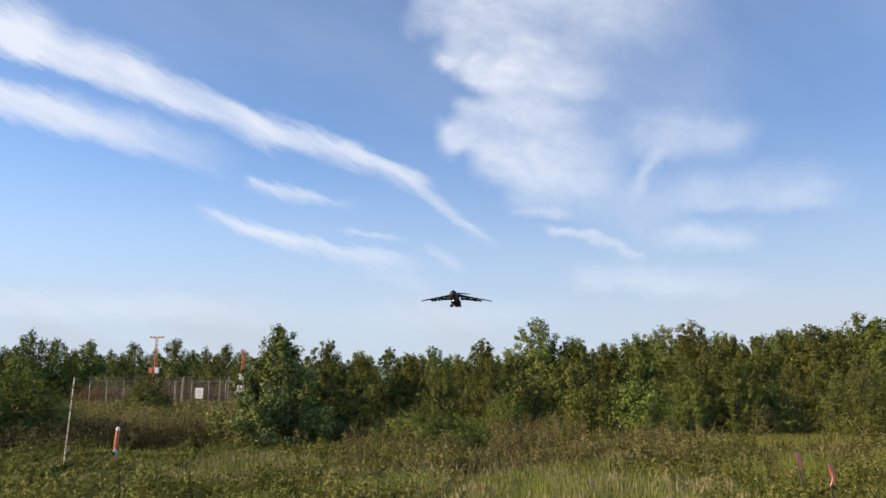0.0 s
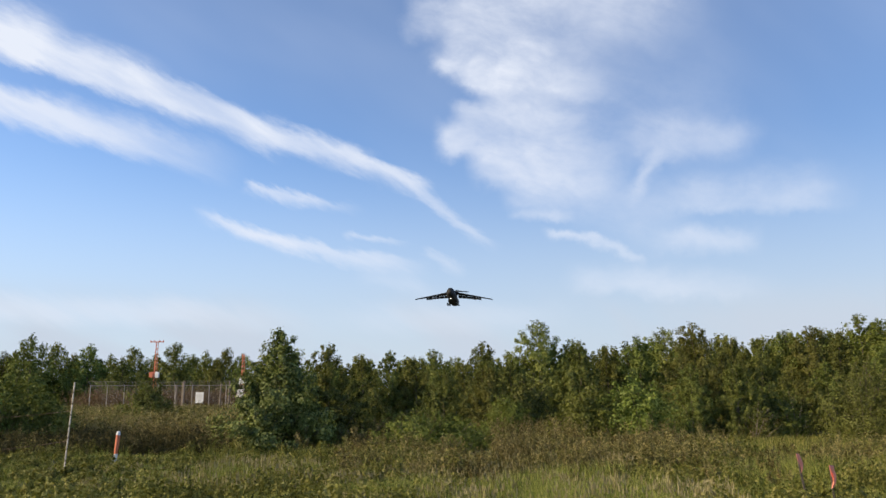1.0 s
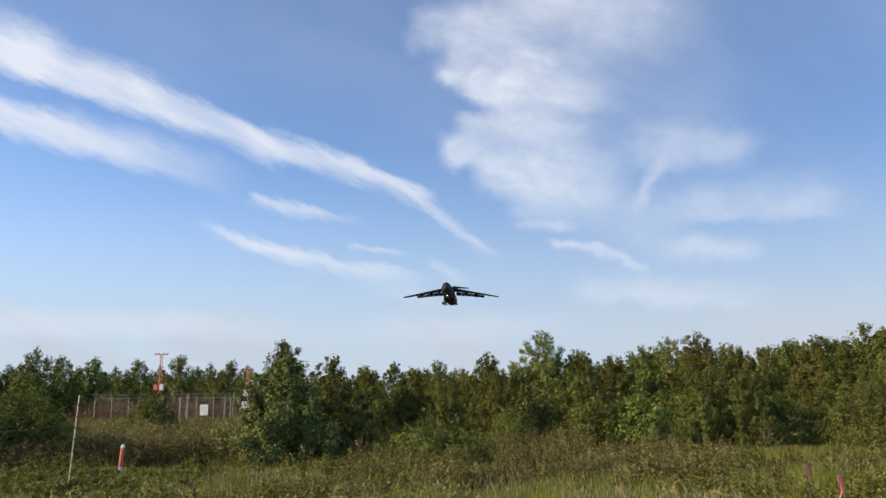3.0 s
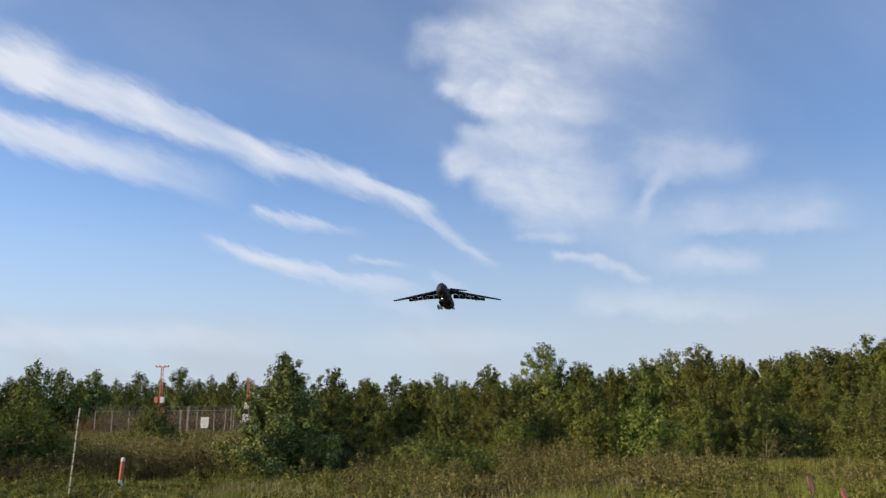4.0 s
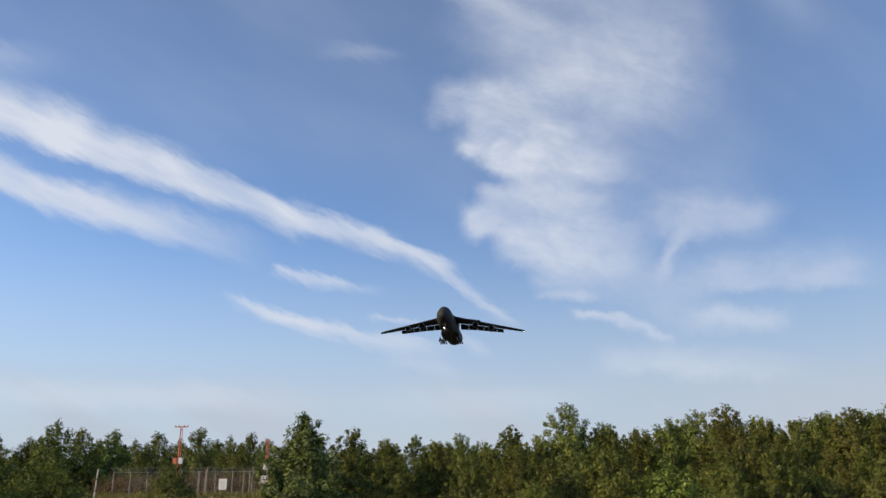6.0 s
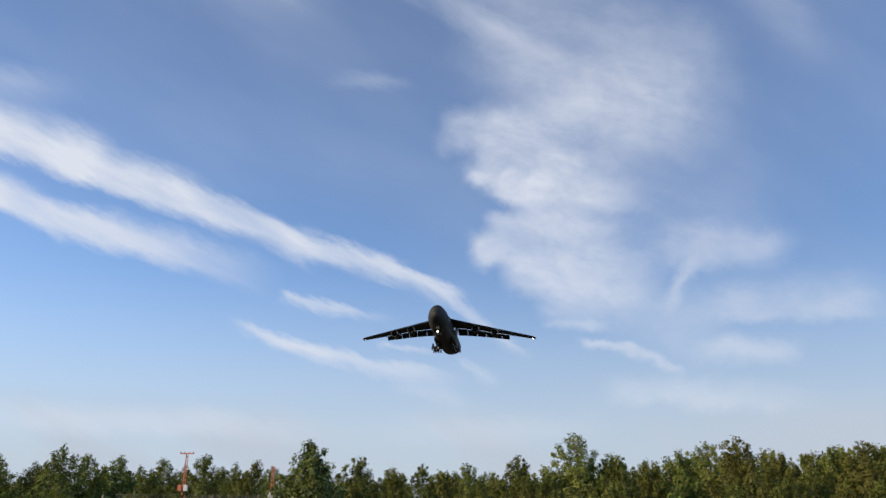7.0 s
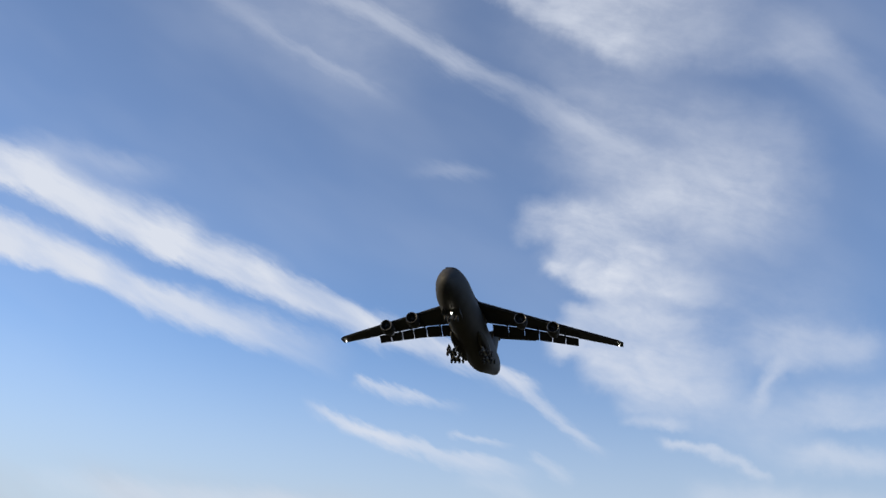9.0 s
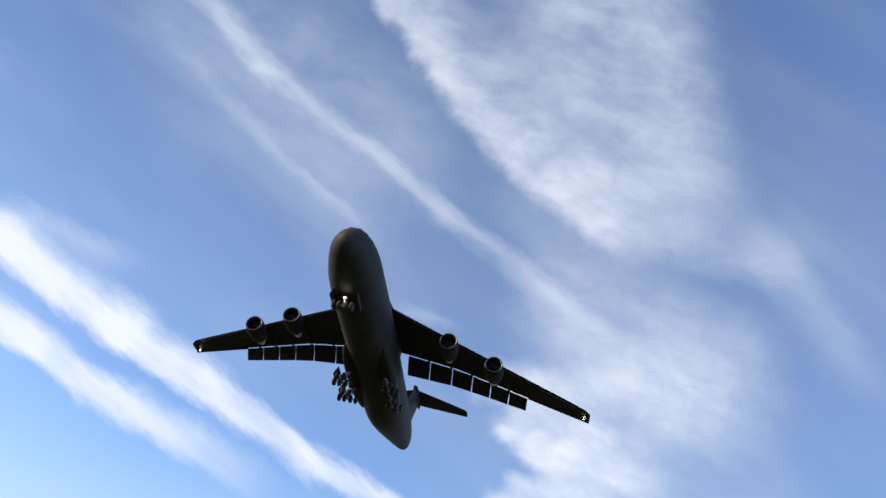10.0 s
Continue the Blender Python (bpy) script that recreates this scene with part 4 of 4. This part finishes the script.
def wing(plane, side):
    bm = bmesh.new()
    rings = []
    xs = [2.0, 3.3, 6, 9, 12.5, 16, 20, 24.0, 24.01, 28, 31, 33.0, 33.6, 33.94]
    for x in xs:
        lead, trail = wing_lead(x), wing_trail(x)
        if x < 24.005:
            trail -= 0.4
        if x > 32.4:
            lead += (x - 32.4) ** 2 * 0.36
        rings.append(foil(lead, trail - lead, side * x, wing_z(x), 0.125 - 0.0015 * x))
    ring_loft(bm, rings)
    w = part("wing", bm, M_PAINT_DEEP_SHADE, plane, "swept grey wing, flaps down")
    for a, b in FLAPS:
        bm = bmesh.new()
        rings = []
        for x in (a, b):
            trail = wing_trail(x) - 0.4
            ch = 3.7 - 0.065 * x
            r = foil(0, ch, 0, 0, 0.13, 0.1)
            m = pose(side * x, -(trail + 0.02), wing_z(x) - 0.16, 33)
            rings.append([m @ p for p in r])
        ring_loft(bm, rings)
        part("flap", bm, M_PAINT_DEEP_SHADE, w)
    for a, b in ((4.2, 11.2), (13.0, 18.0), (19.8, 31.8)):
        bm = bmesh.new()
        rings = []
        for x in np.linspace(a, b, 4):
            r = foil(0, 1.05, 0, 0, 0.10, 0.0, 7)
            m = pose(side * x, -(wing_lead(x) - 0.12), wing_z(x) - 0.40, -16)
            rings.append([m @ p for p in r])
        ring_loft(bm, rings)
        part("slat", bm, M_PAINT_DEEP_SHADE, w)
    # flap track fairings
    for x in (7.98, 11.68, 14.98, 17.98, 20.98):
        bm = bmesh.new()
        m = pose(side * x, -(wing_trail(x) - 3.6), wing_z(x) - 0.62, 98)
        lathe(bm, [(0.02, -0.4), (0.14, 0.2), (0.20, 1.2), (0.17, 2.2), (0.02, 3.3)], m, 10)
        part("flap_track_fairing", bm, M_PAINT_DEEP_SHADE, w)
    bm = bmesh.new()
    lathe(bm, [(0.02, -0.06), (0.09, -0.02), (0.10, 0.03), (0.03, 0.08)], pose(side * 33.0, -39.2, wing_z(33) - 0.26, 105), 12)
    lamp = part("landing_light", bm, M_LAMP_TIP, w, "bright lamp near the wing tip")
    lamp_hood(lamp, pose(side * 33.0, -39.2, wing_z(33) - 0.26, 105), 0.11)


def engine(plane, x, s, z):
    e_bm = bmesh.new()
    m = pose(x, -s, z, 90)      # the lathe's height runs towards the tail
    outer = [(1.13, 0.12), (1.20, 0.02), (1.28, 0.06), (1.36, 0.35), (1.42, 1.0), (1.42, 2.2), (1.30, 3.3), (1.16, 3.9), (1.10, 3.92), (1.02, 3.4)]
    inner = [(1.02, 3.4), (1.06, 1.3), (1.08, 0.5), (1.13, 0.12)]
    prof = outer + inner[1:]
    rings = [[m @ Vector((r * math.cos(2 * math.pi * j / 28), r * math.sin(2 * math.pi * j / 28), h)) for j in range(28)] for r, h in prof]
    ring_loft(e_bm, rings, cap=False)
    bmesh.ops.remove_doubles(e_bm, verts=e_bm.verts, dist=0.001)
    nac = part("engine_nacelle", e_bm, M_PAINT_DEEP_SHADE, plane)
    bm = bmesh.new()
    lathe(bm, [(1.125, 0.115), (1.17, 0.0), (1.225, -0.03), (1.285, 0.04), (1.315, 0.18), (1.29, 0.19), (1.14, 0.19), (1.125, 0.115)], m, 28, cap=False)
    part("inlet_lip", bm, M_LIP, nac, "bare metal inlet lip")
    bm = bmesh.new()
    lathe(bm, [(1.05, 1.30), (0.36, 1.28), (0.30, 1.05), (0.16, 0.82), (0.02, 0.74)], m, 28)
    part("fan_hub", bm, M_PAINT_DEEP_SHADE, nac)
    bm = bmesh.new()
    for j in range(24):
        a = 2 * math.pi * j / 24
        b = m @ pose(0, 0, 0, 0, 0, math.degrees(a)) @ pose(0.68, 0, 1.2, 38, 0, 0)
        box(bm, (0.70, 0.20, 0.012), b)
    part("fan", bm, M_PAINT_DEEP_SHADE, nac)
    bm = bmesh.new()
    lathe(bm, [(0.98, 3.0), (0.95, 3.9), (0.72, 5.0), (0.60, 5.4), (0.45, 5.4), (0.30, 5.9), (0.02, 6.4)], m, 24)
    part("core_nozzle", bm, M_STRUT, nac)
    # pylon up to the wing
    bm = bmesh.new()
    top = wing_z(x) - 0.35
    lead = wing_lead(x)
    rings = [foil_plan(x, s + 0.9, 5.6, z + 1.25, 0.26), foil_plan(x, s + 2.2, 7.0, (z + 1.25 + top) / 2 + 0.2, 0.24), foil_plan(x, lead + 0.5, 6.5, top, 0.22)]
    ring_loft(bm, rings)
    part("pylon", bm, M_PAINT_DEEP_SHADE, plane)


def foil_plan(x, lead, chord, z, half, k=8):
    """Upright blade section in the x-y plane."""
    a, b = [], []
    for i in range(k):
        c = (1 - math.cos(math.pi * i / (k - 1))) / 2
        t = half * math.sin(math.pi * c ** 0.7) + 0.01
        a.append(Vector((x + t, -(lead + chord * c), z)))
        b.append(Vector((x - t, -(lead + chord * c), z)))
    return a + b[::-1]


def wheel_mesh():
    bm = bmesh.new()
    lathe(bm, [(0.30, -0.16), (0.44, -0.20), (0.56, -0.19), (0.61, -0.12), (0.62, 0), (0.61, 0.12), (0.56, 0.19), (0.44, 0.20), (0.30, 0.16)], pose(0, 0, 0, 0, 90, 0), 20)
    tyre = part("tyre", bm, M_TYRE)
    bm = bmesh.new()
    lathe(bm, [(0.05, -0.17), (0.20, -0.13), (0.31, -0.17), (0.31, 0.17), (0.20, 0.13), (0.05, 0.17)], pose(0, 0, 0, 0, 90, 0), 16)
    rim = part("rim", bm, M_STRUT)
    return tyre, rim


WHEEL = wheel_mesh()


def wheels(gear, places):
    """Wheels of one undercarriage leg; the first places use up the shared meshes."""
    for x, y, z in places:
        w = new("wheel", WHEEL[0].data)
        w.parent, w.location = gear, (x, y, z)
        r = new("rim", WHEEL[1].data)
        r.parent = w


def main_gear(plane, x, s, side):
    """Six-wheel bogie on a splayed leg."""
    bm = bmesh.new()
    hub = Vector((x, -s, -5.4))
    tube(bm, [Vector((x - side * 1.1, -s, -3.4)), Vector((x - side * 0.35, -s, -4.7)), hub], [0.30, 0.26, 0.22], 10)
    tube(bm, [Vector((x - side * 0.9, -s - 1.6, -3.8)), Vector((x - side * 0.1, -s - 0.1, -5.2))], [0.10, 0.10], 8)
    tube(bm, [hub + Vector((0, 1.5, 0.0)), hub + Vector((0, -1.1, 0.0))], [0.17, 0.17], 8)
    for dy, w in ((1.25, 0.85), (-0.85, 1.45)):
        tube(bm, [hub + Vector((-w, dy, 0)), hub + Vector((w, dy, 0))], [0.10, 0.10], 8)
    g = part("main_gear", bm, M_STRUT, plane, "six-wheel main undercarriage leg, lowered")
    wheels(g, [(hub.x + dx, hub.y + dy, hub.z) for dx, dy in ((-0.5, 1.25), (0.5, 1.25), (-1.35, -0.85), (-0.5, -0.85), (0.5, -0.85), (1.35, -0.85))])
    bm = bmesh.new()
    box(bm, (0.06, 2.6, 1.5), pose(x + side * 1.0, -s, -4.55, 0, side * -18, 0), 0.02)
    part("gear_door", bm, M_PAINT_SHADED, plane)


def nose_gear(plane):
    s = 8.3
    bm = bmesh.new()
    hub = Vector((0, -s, -5.7))
    tube(bm, [Vector((0, -s - 0.5, -3.8)), Vector((0, -s - 0.1, -5.2)), hub], [0.26, 0.22, 0.18], 10)
    tube(bm, [Vector((0, -s - 2.4, -4.0)), Vector((0, -s - 0.2, -5.1))], [0.10, 0.10], 8)
    tube(bm, [hub + Vector((-1.25, 0, 0)), hub + Vector((1.25, 0, 0))], [0.11, 0.11], 8)
    g = part("nose_gear", bm, M_STRUT, plane, "four-wheel nose undercarriage leg, lowered")
    wheels(g, [(x, hub.y, hub.z) for x in (-1.2, -0.5, 0.5, 1.2)])
    bm = bmesh.new()
    lathe(bm, [(0.03, -0.05), (0.16, -0.02), (0.18, 0.03), (0.04, 0.09)], pose(-0.05, -s + 0.42, -4.8, 110), 14)
    lamp = part("landing_light", bm, M_LAMP, g, "bright landing light on the nose leg")
    lamp_hood(lamp, pose(-0.05, -s + 0.42, -4.8, 110), 0.19)
    for sx in (-1, 1):
        bm = bmesh.new()
        box(bm, (0.07, 3.4, 1.25), pose(sx * 1.75, -s - 0.6, -4.35, 0, sx * -14, 0), 0.02)
        part("gear_door", bm, M_PAINT_SHADED, plane)


def cargo_aircraft():
    plane = thing("cargo_aircraft", Matrix.Identity(4), "huge grey four-engined cargo aircraft, coloured dark as if shaded, undercarriage and flaps down, landing lights on", "aircraft")
    bm = bmesh.new()
    ring_loft(bm, [section(*r) for r in smooth_hull()])
    hull = part("fuselage", bm, M_PAINT_SHADED, plane)
    # flight-deck panes
    for x, s, z, turn, w in ((-0.45, 2.62, 2.80, 0, 0.72), (0.45, 2.62, 2.80, 0, 0.72), (-1.22, 2.95, 2.55, 32, 0.66), (1.22, 2.95, 2.55, -32, 0.66), (-1.80, 3.55, 2.35, 55, 0.6), (1.80, 3.55, 2.35, -55, 0.6)):
        bm = bmesh.new()
        box(bm, (w, 0.08, 0.62), pose(x, -s, z, 0, 0, turn) @ pose(0, 0, 0, 42), 0.03)
        part("cockpit_window", bm, M_COCKPIT, hull, "dark flight-deck window")
    # undercarriage fairings along the belly
    for side in (-1, 1):
        bm = bmesh.new()
        rings = []
        for s, r in ((23.0, 0.1), (24.5, 0.6), (27.5, 1.0), (32.0, 1.1), (37.0, 0.95), (41.0, 0.5), (43.0, 0.08)):
            rings.append([Vector((side * 3.0 + 1.0 * r * math.cos(a), -s, -2.75 + 1.15 * r * math.sin(a))) for a in (2 * math.pi * j / 20 for j in range(20))])
        ring_loft(bm, rings)
        part("gear_fairing", bm, M_PAINT_SHADED, plane)
        wing(plane, side)
        engine(plane, side * 12.1, 21.6, -0.14)
        engine(plane, side * 18.87, 25.1, -0.67)
        main_gear(plane, side * 3.7, 29.4, side)
        main_gear(plane, side * 3.7, 34.4, side)
    # wing box over the hull
    bm = bmesh.new()
    rings = [section(17.5, 0.3, 4.4, 4.2, 20), section(19.5, 2.2, 4.75, 3.0, 20), section(24, 3.3, 5.05, 2.2, 20), section(32, 3.3, 4.95, 2.2, 20), section(37, 2.2, 4.65, 3.0, 20), section(40, 0.3, 4.4, 4.2, 20)]
    ring_loft(bm, rings)
    part("wing_fairing", bm, M_PAINT_SHADED, plane)
    nose_gear(plane)
    # fin and T-tail
    bm = bmesh.new()
    ring_loft(bm, [foil_plan(0, 55.5, 11.8, 3.9, 0.55), foil_plan(0, 57.2, 10.6, 5.5, 0.52), foil_plan(0, 64.8, 7.2, 13.7, 0.42)])
    part("fin", bm, M_PAINT_SHADED, plane)
    bm = bmesh.new()
    lathe(bm, [(0.02, 0), (0.42, 1.0), (0.62, 2.6), (0.62, 6.5), (0.40, 9.0), (0.05, 10.6)], pose(0, -63.6, 13.9, 90), 18)
    part("tail_bullet", bm, M_PAINT_SHADED, plane)
    for side in (-1, 1):
        bm = bmesh.new()
        ring_loft(bm, [foil(66.3, 6.6, side * 0.3, 14.15, 0.10), foil(68.6, 4.7, side * 5.4, 14.05, 0.10), foil(70.7, 2.9, side * 10.0, 13.95, 0.09), foil(71.5, 2.1, side * 10.45, 13.94, 0.07)])
        part("stabiliser", bm, M_PAINT_DEEP_SHADE, plane)
    for ob in WHEEL:
        bpy.data.objects.remove(ob)
    return plane


aircraft = cargo_aircraft()


def motions():
    """The aircraft's approach: steady descent, a slight drift to its right."""
    rows = []
    for i in range(21):
        t = i * 0.5
        u = t - 10
        x = -23.574 - 3.144 * u + 0.008 * u * u
        y = 75.273 - 59.461 * u + 0.159 * u * u
        z = 57.834 - 2.867 * u + 0.026 * u * u
        turn = pose(0, 0, 0, 0, 0, 175.805 + 0.188 * u) @ pose(0, 0, 0, 1.048 - 0.320 * u) @ pose(0, 0, 0, 0, -0.676 + 0.024 * u)
        rows.append((t, pose(x, y, z) @ turn))
    walk(aircraft, rows)


motions()
